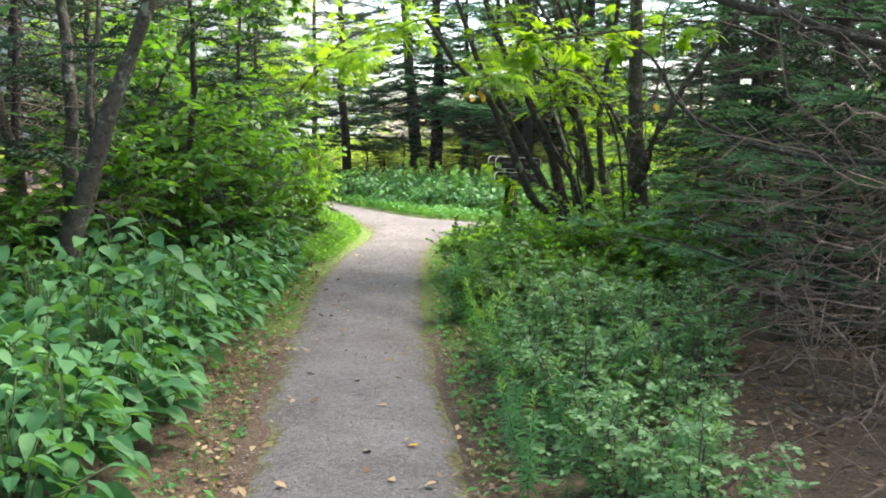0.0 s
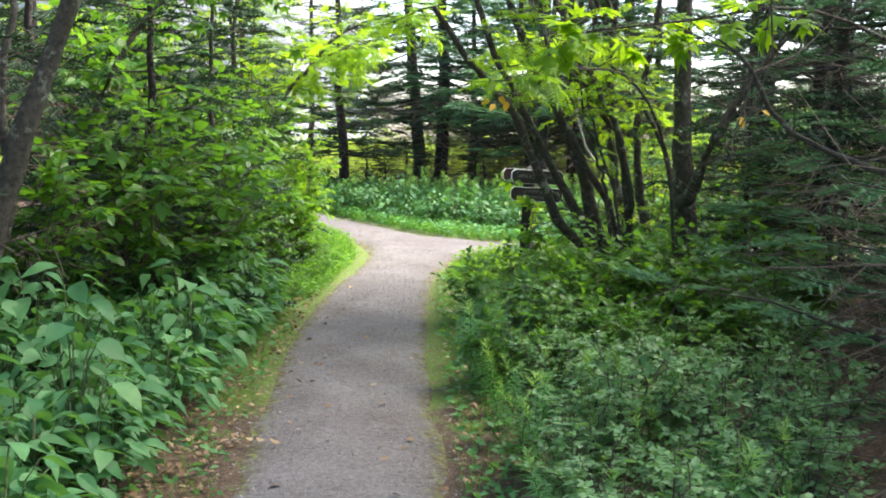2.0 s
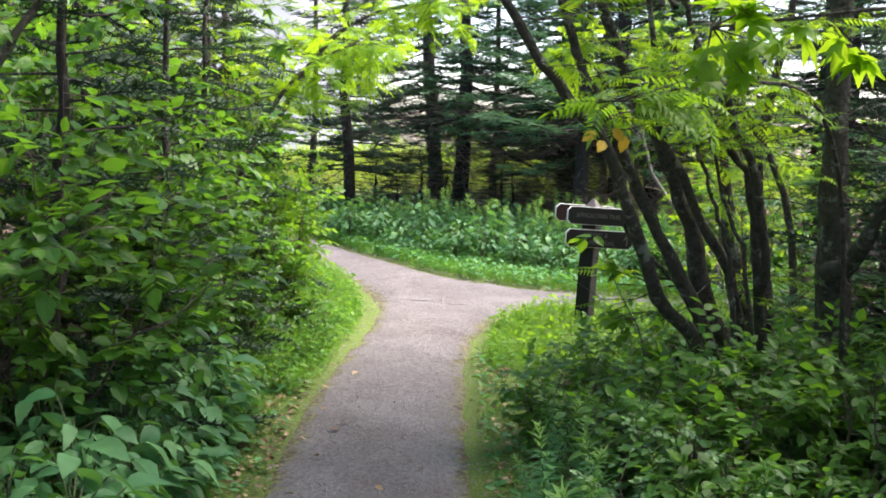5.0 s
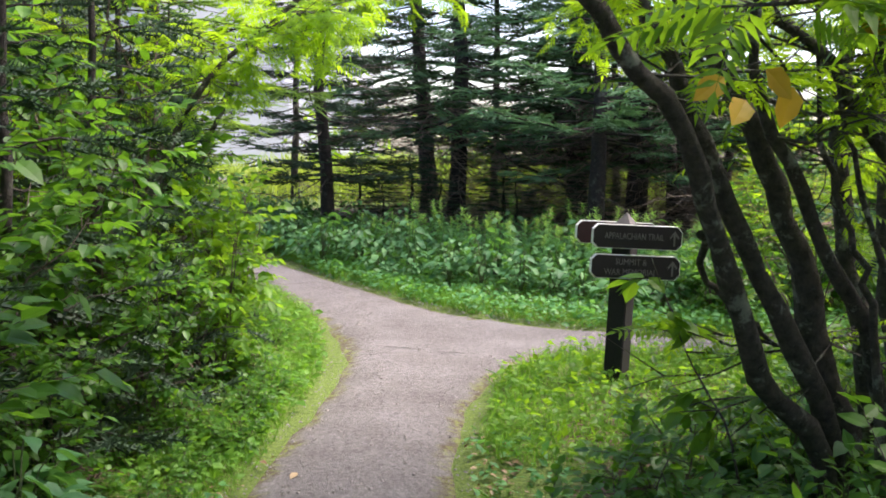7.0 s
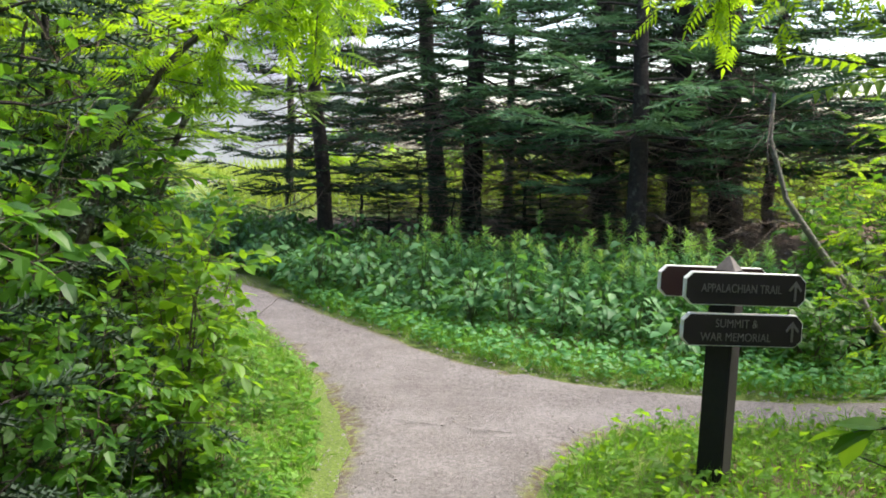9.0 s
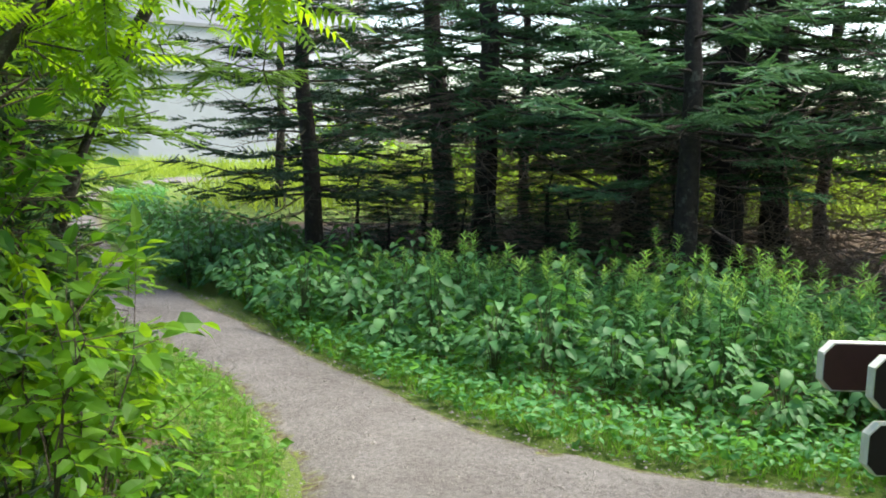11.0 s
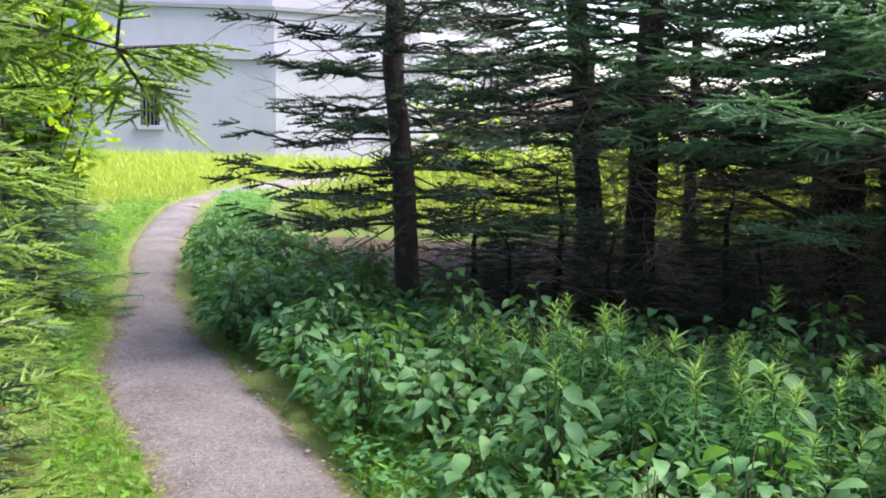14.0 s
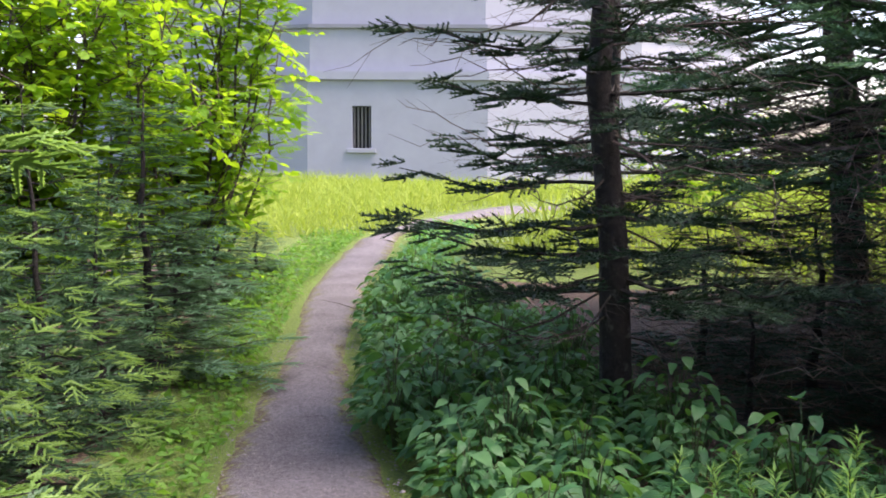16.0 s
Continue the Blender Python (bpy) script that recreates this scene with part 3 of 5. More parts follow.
# gravel on the path
rng = np.random.default_rng(11)
stone = np.array([(1, 0, 0), (-1, 0, 0), (0, 1, 0), (0, -1, 0), (0, 0, 0.7), (0, 0, -0.5)], float), np.array([(0, 2, 4), (2, 1, 4), (1, 3, 4), (3, 0, 4)])
pts = sprinkle(PATH_OUTLINE, 16000, rng, lambda x, y: (y > 2.5) & (y < 22) & (np.abs(x) < 4.5))
size = rng.gamma(2.0, 0.0014, len(pts)) + 0.0018
d = rng.normal(0, 1, (len(pts), 3)) * (1, 1, 0.15)
p3 = np.c_[pts, slope(pts[:, 0], pts[:, 1]) + 0.024]
tagged(part("gravel", Geo().scatter(stone, frames(p3, d, np.array([0, 0, 1.0]) + rng.normal(0, 0.1, d.shape), size)), plain("loose_stone", (0.2, 0.185, 0.18), 0.9, 0.4, 90)), "loose grey grit on the path", "gravel", kind="stuff")

# ---- signpost ----
def chamfered(w, h, d, c):
    """A board with cut corners, front towards -y."""
    bm = bmesh.new()
    ring = [(-w + c, -h), (w - c, -h), (w, -h + c), (w, h - c), (w - c, h), (-w + c, h), (-w, h - c), (-w, -h + c)]
    f = bm.faces.new([bm.verts.new((x, 0, z)) for x, z in ring])
    ext = bmesh.ops.extrude_face_region(bm, geom=[f])
    bmesh.ops.translate(bm, vec=(0, d, 0), verts=[v for v in ext["geom"] if isinstance(v, bmesh.types.BMVert)])
    bmesh.ops.recalc_face_normals(bm, faces=bm.faces)
    return bm


def letters(text, size, at, parent, width=None):
    cu = bpy.data.curves.new("lettering", "FONT")
    cu.body, cu.size, cu.align_x, cu.align_y, cu.extrude = text, size, "CENTER", "CENTER", 0.0008
    tmp = bpy.data.objects.new("lettering", cu)
    scene.collection.objects.link(tmp)
    bpy.context.view_layer.update()
    me = bpy.data.meshes.new_from_object(tmp.evaluated_get(bpy.context.evaluated_depsgraph_get()))
    bpy.data.objects.remove(tmp)
    me.materials.clear()
    me.materials.append(M_LETTER)
    ob = new("lettering", me)
    ob.parent = parent
    span = max(v.co.x for v in me.vertices) - min(v.co.x for v in me.vertices)
    k = width / span if width else 1
    ob.matrix_local = Matrix.Translation(at) @ pose(0, 0, 0, 90, 0, 0) @ Matrix.Diagonal((k, 1, 1, 1))
    return tagged(ob, "faded pale lettering")


def arrow(at, parent, h=0.085):
    bm = bmesh.new()
    w = 0.005
    outline = [(-w, -h / 2), (w, -h / 2), (w, h * 0.22), (0.024, -0.004), (0.028, 0.006), (0, h / 2), (-0.028, 0.006), (-0.024, -0.004), (-w, h * 0.22)]
    f = bm.faces.new([bm.verts.new((x, 0, z)) for x, z in outline])
    e = bmesh.ops.extrude_face_region(bm, geom=[f])
    bmesh.ops.translate(bm, vec=(0, 0.0016, 0), verts=[v for v in e["geom"] if isinstance(v, bmesh.types.BMVert)])
    bmesh.ops.recalc_face_normals(bm, faces=bm.faces)
    ob = bm_part("arrow", bm, M_LETTER, parent, "pale arrow pointing ahead")
    ob.location = at


def sign_board(parent, at, turn, w, h):
    """White-edged dark board."""
    back = bm_part("board", chamfered(w, h, 0.032, 0.028), M_WHITE, parent, "dark brown board with white painted edge")
    back.matrix_local = Matrix.Translation(at) @ pose(0, 0, 0, 0, 0, turn)
    face = bm_part("face", chamfered(w - 0.0035, h - 0.0035, 0.036, 0.027), M_BOARD, back)
    face.location = (0, -0.002, 0)
    return back


def signpost():
    post = tagged(new("signpost"), "brown timber trail signpost with white-edged dark boards in grass", "sign")
    bm = bmesh.new()
    bmesh.ops.create_cube(bm, size=1)
    for v in bm.verts:
        v.co = Vector((v.co.x * 0.11, v.co.y * 0.11, v.co.z * 1.12 + 0.36))
    bmesh.ops.bevel(bm, geom=bm.edges[:], offset=0.006, segments=2, affect="EDGES")
    ob = bm_part("post", bm, M_POST, post, "square brown-stained timber")
    ob.rotation_euler.z = radians(-34)
    bm = bmesh.new()
    bmesh.ops.create_cone(bm, segments=4, radius1=0.066, radius2=0.006, depth=0.06, cap_ends=True)
    bmesh.ops.bevel(bm, geom=bm.edges[:], offset=0.002, segments=1, affect="EDGES")
    ob = bm_part("cap", bm, M_CAP, post, "weathered grey pyramid cap")
    ob.location, ob.rotation_euler.z = (0, 0, 0.952), radians(11)
    top = sign_board(post, (0.055, -0.085, 0.855), 9, 0.255, 0.066)
    letters("APPALACHIAN TRAIL", 0.05, (-0.02, -0.0045, 0.002), top, 0.34)
    arrow((0.21, -0.0045, 0), top)
    low = sign_board(post, (0.055, -0.085, 0.688), 9, 0.255, 0.066)
    letters("SUMMIT &", 0.048, (-0.03, -0.0045, 0.026), low, 0.18)
    letters("WAR MEMORIAL", 0.048, (-0.03, -0.0045, -0.03), low, 0.3)
    arrow((0.21, -0.0045, 0), low)
    rear = sign_board(post, (-0.04, 0.06, 0.862), 9, 0.235, 0.064)
    rear.children[0].data.materials[0] = M_BOARD_RED
    return post


sign = signpost()
sign.matrix_world = Matrix.Translation(on_ground(0.665, 12.0)) @ pose(0, 0, 0, 0, 2.2, 0)

# ---- memorial tower beyond the trees ----
def tower():
    t = tagged(new("memorial_tower"), "pale stone memorial tower base with a barred window", "building")

    def drum(name, r, z0, z1, mat, hole=None):
        bm = bmesh.new()
        n = 16
        for i in range(n):
            a0, a1 = 2 * math.pi * (i - 0.5) / n, 2 * math.pi * (i + 0.5) / n
            p, q = Vector((math.sin(a0) * r, -math.cos(a0) * r, 0)), Vector((math.sin(a1) * r, -math.cos(a1) * r, 0))

            def wall(u0, u1, a, b, push=0.0):
                inn = Vector((math.sin((a0 + a1) / 2), -math.cos((a0 + a1) / 2), 0)) * -push
                c = [bm.verts.new(p.lerp(q, u) + Vector((0, 0, z)) + inn) for u, z in ((u0, a), (u1, a), (u1, b), (u0, b))]
                bm.faces.new(c)

            if hole and i == 0:
                u0, u1, h0, h1 = hole
                for s in ((0, u0, z0, z1), (u1, 1, z0, z1), (u0, u1, z0, h0), (u0, u1, h1, z1)):
                    wall(*s)
                for a, b in (((u0, h0), (u0, h1)), ((u1, h0), (u1, h1)), ((u0, h0), (u1, h0)), ((u0, h1), (u1, h1))):
                    c0, c1 = p.lerp(q, a[0]) + Vector((0, 0, a[1])), p.lerp(q, b[0]) + Vector((0, 0, b[1]))
                    bm.faces.new([bm.verts.new(v) for v in (c0, c1, c1 + Vector((0, 0.35, 0)), c0 + Vector((0, 0.35, 0)))])
            else:
                wall(0, 1, z0, z1)
        top = [bm.verts.new((math.sin(2 * math.pi * (i - 0.5) / n) * r, -math.cos(2 * math.pi * (i - 0.5) / n) * r, z1)) for i in range(n)]
        bm.faces.new(top)
        bmesh.ops.remove_doubles(bm, verts=bm.verts, dist=0.0005)
        return bm_part(name, bm, mat, t)

    R = 14.0
    drum("wall", R, -0.5, 3.05, M_STONE, (0.25, 0.355, 1.0, 2.27))
    drum("band", R + 0.12, 3.05, 3.3, M_STONE, None)
    drum("wall", R - 0.25, 3.3, 4.6, M_STONE)
    drum("band", R - 0.15, 4.6, 4.72, M_STONE_DARK)
    drum("wall", R - 0.5, 4.72, 9.0, M_STONE)
    face = R * math.cos(math.pi / 16)
    side = 2 * R * math.sin(math.pi / 16)
    x0, x1 = side * (0.25 - 0.5), side * (0.355 - 0.5)
    win = new("window")
    win.parent = t
    win.location = (0, -face, 0)

    def block(name, a, b, mat, label=""):
        bm = bmesh.new()
        bmesh.ops.create_cube(bm, size=1)
        for v in bm.verts:
            v.co = Vector([(a[i] + b[i]) / 2 + v.co[i] * (b[i] - a[i]) for i in range(3)])
        bmesh.ops.bevel(bm, geom=bm.edges[:], offset=0.008, segments=1, affect="EDGES")
        return bm_part(name, bm, mat, win, label)

    block("sill", (x0 - 0.15, -0.1, 0.86), (x1 + 0.15, 0.1, 0.99), M_STONE, "projecting stone sill")
    block("pane", (x0, 0.3, 1.0), (x1, 0.33, 2.27), M_GLASS, "dark glass")
    for k in range(5):
        x = x0 + (x1 - x0) * (k + 0.5) / 5
        block("bar", (x - 0.025, 0.1, 1.0), (x + 0.025, 0.15, 2.27), M_IRON, "upright iron bar")
    return t


TOWER_AT = Vector((-14.7, 42.73, 1.2))
away = math.degrees(math.atan2(TOWER_AT.y - 13.3, TOWER_AT.x + 0.7)) - 90
twr = tower()
twr.matrix_world = Matrix.Translation(TOWER_AT) @ pose(0, 0, 0, 0, 0, away - 6) @ Matrix.Translation((1.08, 13.73, 0))

# ---- conifers ----
rng = np.random.default_rng(21)
back_fir = fir_tree("fir_tree", "mature balsam fir with bare dead lower branches", 7.5, 0.13, 1.5, (0.25, 2.8), 1.9, 72, rng, SPRAY, M_FIR, 0.36, dead_len=1.3, thin=1.2, new_tips=M_FIR_TIP)
tall_fir = fir_tree("fir_tree", "tall dark fir with drooping green boughs", 8.0, 0.15, 1.2, (0.15, 1.9), 1.95, 56, rng, SPRAY, M_FIR, 0.42, droop=0.16, dead_len=1.3, thin=1.25, new_tips=M_FIR_TIP)
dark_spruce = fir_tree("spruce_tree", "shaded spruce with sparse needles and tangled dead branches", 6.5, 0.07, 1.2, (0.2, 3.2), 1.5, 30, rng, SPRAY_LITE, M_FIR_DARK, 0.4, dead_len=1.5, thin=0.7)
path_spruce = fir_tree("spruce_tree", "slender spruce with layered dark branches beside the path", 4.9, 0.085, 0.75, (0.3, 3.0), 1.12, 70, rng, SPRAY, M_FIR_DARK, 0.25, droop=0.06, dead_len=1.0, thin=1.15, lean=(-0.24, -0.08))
young_fir = fir_tree("young_fir", "dense dark green young fir with paler shoots", 4.0, 0.05, 0.1, (0, 0), 1.15, 100, rng, SPRAY_SOFT, M_FIR, 0.33, droop=0.05, thin=1.05, new_tips=M_FIR_TIP)
light_fir = fir_tree("young_fir", "dense young fir with fresh, sunlit-green needles beside the path", 4.0, 0.05, 0.1, (0, 0), 1.15, 100, rng, SPRAY_SOFT, M_FIR, 0.33, droop=0.05, thin=1.05, new_tips=M_FIR_NEW)
# dark needles stand for the shadowed gaps between the leaves
shade_fir = fir_tree("young_fir", "young fir with needles coloured shade-dark behind leafy shrubs", 3.4, 0.05, 0.1, (0, 0), 1.0, 50, rng, SPRAY_LITE, M_FIR_DARK, 0.42, droop=0.06, thin=0.75)

# whole crown in the sunlit needle colour
slender_fir = fir_tree("slender_fir", "slender young fir with light green boughs over the path", 4.4, 0.045, 1.35, (0.3, 1.3), 0.72, 56, rng, SPRAY_SOFT, M_FIR_NEW, 0.22, droop=0.05, dead_len=0.4, thin=1.3)
# lit shoot colour on the whole crown lifts these boughs out of the dark
shade_spruce = fir_tree("spruce_tree", "shaded spruce with layered dull green boughs over leaf litter", 6.5, 0.07, 0.5, (0.3, 2.6), 1.75, 58, rng, SPRAY, M_FIR_TIP, 0.32, droop=0.04, dead_len=1.5, thin=0.6)
pad_fir = fir_tree("fir_tree", "full fir with layered blue-green boughs behind the herb bed", 4.6, 0.1, 1.3, (0.3, 1.5), 2.2, 42, rng, SPRAY_SOFT, M_FIR_TIP, 0.3, droop=0.06, dead_len=1.3, thin=1.15, new_tips=M_FIR_TIP)
put(pad_fir, stand(1.25, 17.6, 30))
for x, y, turn, s in ((2.8, 5.8, 10, 0.95), (3.2, 7.5, 130, 1.0), (3.6, 4.4, 250, 0.9), (3.0, 10.7, 70, 0.95), (3.8, 9.3, 190, 1.0)):
    put(shade_spruce, stand(x, y, turn, s))
put(slender_fir, stand(-2.55, 14.0, 0))
put(path_spruce, stand(-1.805, 18.66, 20))
for x, y, turn, s, lx, ly in ((-0.72, 21.9, 0, 1.0, 0, -4), (-0.3, 20.1, 90, 0.95, 0, 1), (2.55, 19.7, 200, 1.05, 0, 2), (5.6, 17.9, 250, 0.95, 0, 0), (4.6, 17.8, 130, 0.95, 0, 0)):
    put(back_fir, stand(x, y, turn, s, lean_x=lx, lean_y=ly))
for x, y, turn, s in ((1.35, 20.6, 40, 1.0), (1.85, 18.9, 160, 0.92), (1.6, 23.2, 250, 1.0), (3.3, 22.4, 110, 1.0), (4.9, 19.6, 310, 1.0)):
    put(tall_fir, stand(x, y, turn, s))
# the last one, at y -1.2, is out of view and added for canopy shade
for x, y, turn, s, ly in ((2.9, 8.3, 0, 1.0, 3), (3.9, 6.2, 80, 1.05, 0), (2.9, 10.0, 150, 0.9, 0), (4.5, 9.2, 220, 1.1, 0), (2.2, 23.2, 300, 0.95, 0), (0.3, 23.4, 40, 0.95, 0), (-3.2, 25.0, 60, 0.95, 0), (3.6, 21.5, 100, 1.05, 0), (5.6, 15.4, 70, 1.1, 0), (6.4, 17.0, 170, 1.2, 0), (5.8, 18.0, 10, 1.1, 0), (3.7, 25.5, 10, 1.0, 0), (3.2, 3.0, 110, 0.95, 0), (-4.0, 8.0, 10, 1.1, 0), (-3.6, 5.4, 120, 1.0, 0), (-4.4, 10.8, 200, 1.1, 0), (-3.4, 12.8, 310, 0.95, 0), (-4.9, 14.0, 30, 1.0, 0), (-3.7, 2.4, 70, 1.0, 0),  (-3.0, -1.2, 300, 1.0, 0)):
    put(dark_spruce, stand(x, y, turn, s, lean_y=ly))
for x, y, turn, s, tall in ((-2.8, 14.55, 60, 0.62, 1.3), (-2.2, 13.25, 140, 0.6, 1.25), (-3.15, 15.55, 0, 0.6, 1.0), (-3.95, 15.3, 210, 1.0, 1.3), (-3.72, 16.6, 90, 0.64, 0.85), (-4.25, 17.7, 180, 0.62, 0.68)):
    put(light_fir, stand(x, y, turn, s, tall=tall))
for x, y, turn, s, tall in ((-4.72, 18.7, 240, 0.62, 0.72), (-5.35, 19.9, 30, 0.66, 0.78), (-5.9, 21.2, 100, 0.66, 0.72), (-6.35, 22.7, 300, 0.6, 0.55), (-4.75, 17.0, 150, 0.85, 0.95), (-5.4, 18.5, 20, 0.7, 0.9)):
    put(young_fir, stand(x, y, turn, s, tall=tall))
# the low ones near y 19 darken the shaded ground behind the spruce
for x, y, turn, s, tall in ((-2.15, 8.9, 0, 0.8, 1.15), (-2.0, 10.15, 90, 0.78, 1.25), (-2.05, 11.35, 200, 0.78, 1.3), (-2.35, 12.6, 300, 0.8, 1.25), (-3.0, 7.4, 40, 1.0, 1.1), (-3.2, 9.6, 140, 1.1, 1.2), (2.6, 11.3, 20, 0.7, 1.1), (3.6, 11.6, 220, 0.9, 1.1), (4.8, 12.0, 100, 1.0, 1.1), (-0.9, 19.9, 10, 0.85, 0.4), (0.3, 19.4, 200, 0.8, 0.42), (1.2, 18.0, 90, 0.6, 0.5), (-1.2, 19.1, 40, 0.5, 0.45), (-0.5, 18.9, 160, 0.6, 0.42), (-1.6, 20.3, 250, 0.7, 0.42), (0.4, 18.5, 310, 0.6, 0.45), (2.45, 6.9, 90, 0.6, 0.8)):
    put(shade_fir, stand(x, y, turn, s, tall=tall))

# the woods behind the shrubs: firs added to block sky light from the left
rng = np.random.default_rng(23)
for x0, x1, y0, y1, gap in ((-10.0, -6.5, -6.0, 14.0, 2.6),):
    for x, y in spaced([(x0, y0), (x1, y0), (x1, y1), (x0, y1)], gap, rng):
        put(tall_fir, stand(x, y, rng.uniform(0, 360), rng.uniform(1.0, 1.4)))

for x, y, turn, s in ((8.4, 9.0, 90, 1.1), (6.6, 10.6, 200, 1.0), (7.6, 12.0, 300, 1.2)):
    put(tall_fir, stand(x, y, turn, s))

# ---- shrubs ----
rng = np.random.default_rng(33)
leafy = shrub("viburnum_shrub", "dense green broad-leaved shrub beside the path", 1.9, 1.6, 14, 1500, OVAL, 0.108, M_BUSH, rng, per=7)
# same shrub in the sunlit leaf colour, for the edges that catch light
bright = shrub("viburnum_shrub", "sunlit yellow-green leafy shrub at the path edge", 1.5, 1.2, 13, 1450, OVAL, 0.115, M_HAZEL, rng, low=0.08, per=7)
tallbush = shrub("rowan_tree", "tall rowan with bright feathery leaves", 3.6, 2.0, 8, 640, PINNATE, 0.2, M_BRIGHT, rng, low=0.35, per=5, stem_r=0.018, category="tree")
lowbright = shrub("low_shrub", "low sunlit leafy shrub spilling over the path edge", 0.5, 0.7, 9, 480, OVAL, 0.09, M_BUSH, rng, low=0.05)
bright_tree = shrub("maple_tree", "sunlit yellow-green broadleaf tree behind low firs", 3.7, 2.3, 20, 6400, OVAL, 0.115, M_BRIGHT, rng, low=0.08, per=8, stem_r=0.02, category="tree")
# sunlight on the far shrubs is put into their yellow-green leaf colour
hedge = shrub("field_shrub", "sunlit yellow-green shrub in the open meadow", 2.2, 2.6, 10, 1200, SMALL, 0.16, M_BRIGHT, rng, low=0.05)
smallbush = shrub("bramble_shrub", "low tangled shrub with small dull leaves", 0.85, 0.9, 12, 1300, OVAL, 0.055, M_GREY, rng, low=0.1)
darkbush = shrub("viburnum_shrub", "low dull green shrub under the trees", 0.8, 1.0, 11, 950, OVAL, 0.085, M_BUSH, rng, low=0.1)

for x, y, turn, s, tall in ((-2.0, 8.2, 0, 0.9, 1.05), (-1.62, 10.8, 90, 0.52, 1.2), (-1.72, 9.7, 250, 0.48, 1.0), (-2.0, 9.5, 70, 0.85, 1.15), (-2.5, 7.4, 200, 0.9, 0.95), (-2.0, 10.8, 260, 0.85, 1.2), (-2.9, 10.6, 310, 1.3, 1.1), (-2.15, 12.2, 30, 0.85, 1.3), (-3.1, 11.8, 100, 1.3, 1.2), (-2.9, 6.4, 55, 0.8, 0.9), (3.0, 11.0, 80, 0.9, 1.0), (4.2, 11.2, 10, 1.1, 1.0), (5.6, 11.0, 130, 1.2, 1.0), (4.2, 14.9, 200, 1.0, 1.0), (5.6, 9.0, 40, 1.1, 0.9)):
    put(leafy, stand(x, y, turn, s, tall=tall))
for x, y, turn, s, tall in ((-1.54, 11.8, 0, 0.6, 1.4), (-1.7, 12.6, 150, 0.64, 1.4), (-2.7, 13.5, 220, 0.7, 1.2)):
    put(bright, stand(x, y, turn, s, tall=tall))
for x, y, turn, s in ((-6.3, 21.4, 0, 1.0), (-6.5, 20.2, 130, 0.95), (-7.2, 19.9, 250, 1.0)):
    put(bright_tree, stand(x, y, turn, s))
for x, y, turn, s in ((-2.6, 28.5, 0, 0.9), (-0.2, 29.5, 60, 1.0), (1.8, 28.0, 120, 0.9), (3.8, 29.0, 200, 1.0), (5.8, 27.5, 250, 1.0), (8.0, 26.0, 310, 1.0), (10.5, 24.5, 20, 1.1)):
    put(hedge, stand(x, y, turn, s))
for x, y in spaced([(-1.22, 10.6), (-1.22, 11.6), (-1.42, 12.8), (-1.7, 13.8), (-2.2, 14.6), (-2.4, 14.5), (-1.95, 13.0), (-1.65, 10.5)], 0.33, rng):
    put(lowbright, stand(x, y, rng.uniform(0, 360), rng.uniform(0.75, 1.1) if y < 12.3 else rng.uniform(0.4, 0.75)))
for x, y in spaced([(-1.3, 8.7), (-1.28, 10.8), (-1.8, 10.8), (-1.8, 8.7)], 0.3, rng):
    put(lowbright, stand(x, y, rng.uniform(0, 360), rng.uniform(0.6, 1.0)))
for x, y in spaced([(-3.75, 17.6), (-4.2, 18.7), (-5.0, 20.6), (-5.6, 22.2), (-6.0, 22.2), (-5.4, 20.6), (-4.55, 18.9), (-4.05, 17.6)], 0.42, rng):
    put(lowbright, stand(x, y, rng.uniform(0, 360), rng.uniform(0.45, 0.75)))
for x, y in spaced([(0.15, 10.6), (0.9, 10.3), (1.6, 11.0), (1.4, 12.4), (0.5, 12.4), (0.2, 11.6)], 0.45, rng):
    put(lowbright, stand(x, y, rng.uniform(0, 360), rng.uniform(0.3, 0.5)))
for x, y, turn, s, tall in ((-2.4, 12.4, 0, 0.9, 1.0), (2.0, 12.9, 200, 0.6, 0.95), (-6.3, 21.6, 60, 1.0, 1.0)):
    put(tallbush, stand(x, y, turn, s, tall=tall))
for x, y in spaced([(0.5, 3.7), (0.9, 3.3), (1.2, 5.0), (1.7, 6.6), (2.0, 8.6), (0.5, 8.4), (0.35, 6.5)], 0.36, rng):
    put(smallbush, stand(x, y, rng.uniform(0, 360), rng.uniform(0.6, 0.95)))
for x, y in spaced([(0.3, 7.2), (1.5, 7.4), (2.4, 9.0), (2.2, 11.3), (1.0, 10.7), (0.2, 9.4)], 0.45, rng):
    put(darkbush, stand(x, y, rng.uniform(0, 360), rng.uniform(0.55, 0.85)))

for x, y, s in ((0.6, 8.4, 1.0), (1.0, 8.4, 1.15), (1.5, 8.6, 1.2), (0.8, 8.8, 1.0), (1.9, 8.3, 1.2), (1.3, 8.0, 1.1), (0.7, 7.8, 0.95), (1.2, 8.9, 1.05)):
    put(darkbush, stand(x, y, rng.uniform(0, 360), s))

for x, y, s in ((1.75, 14.1, 1.0), (2.4, 14.2, 1.15), (2.5, 12.0, 1.1), (2.1, 11.6, 0.9), (3.1, 14.4, 1.2), (3.2, 12.1, 1.2)):
    put(darkbush, stand(x, y, rng.uniform(0, 360), s))
put(leafy, stand(2.3, 15.2, 40, 0.7))
put(leafy, stand(3.3, 15.4, 140, 0.9))

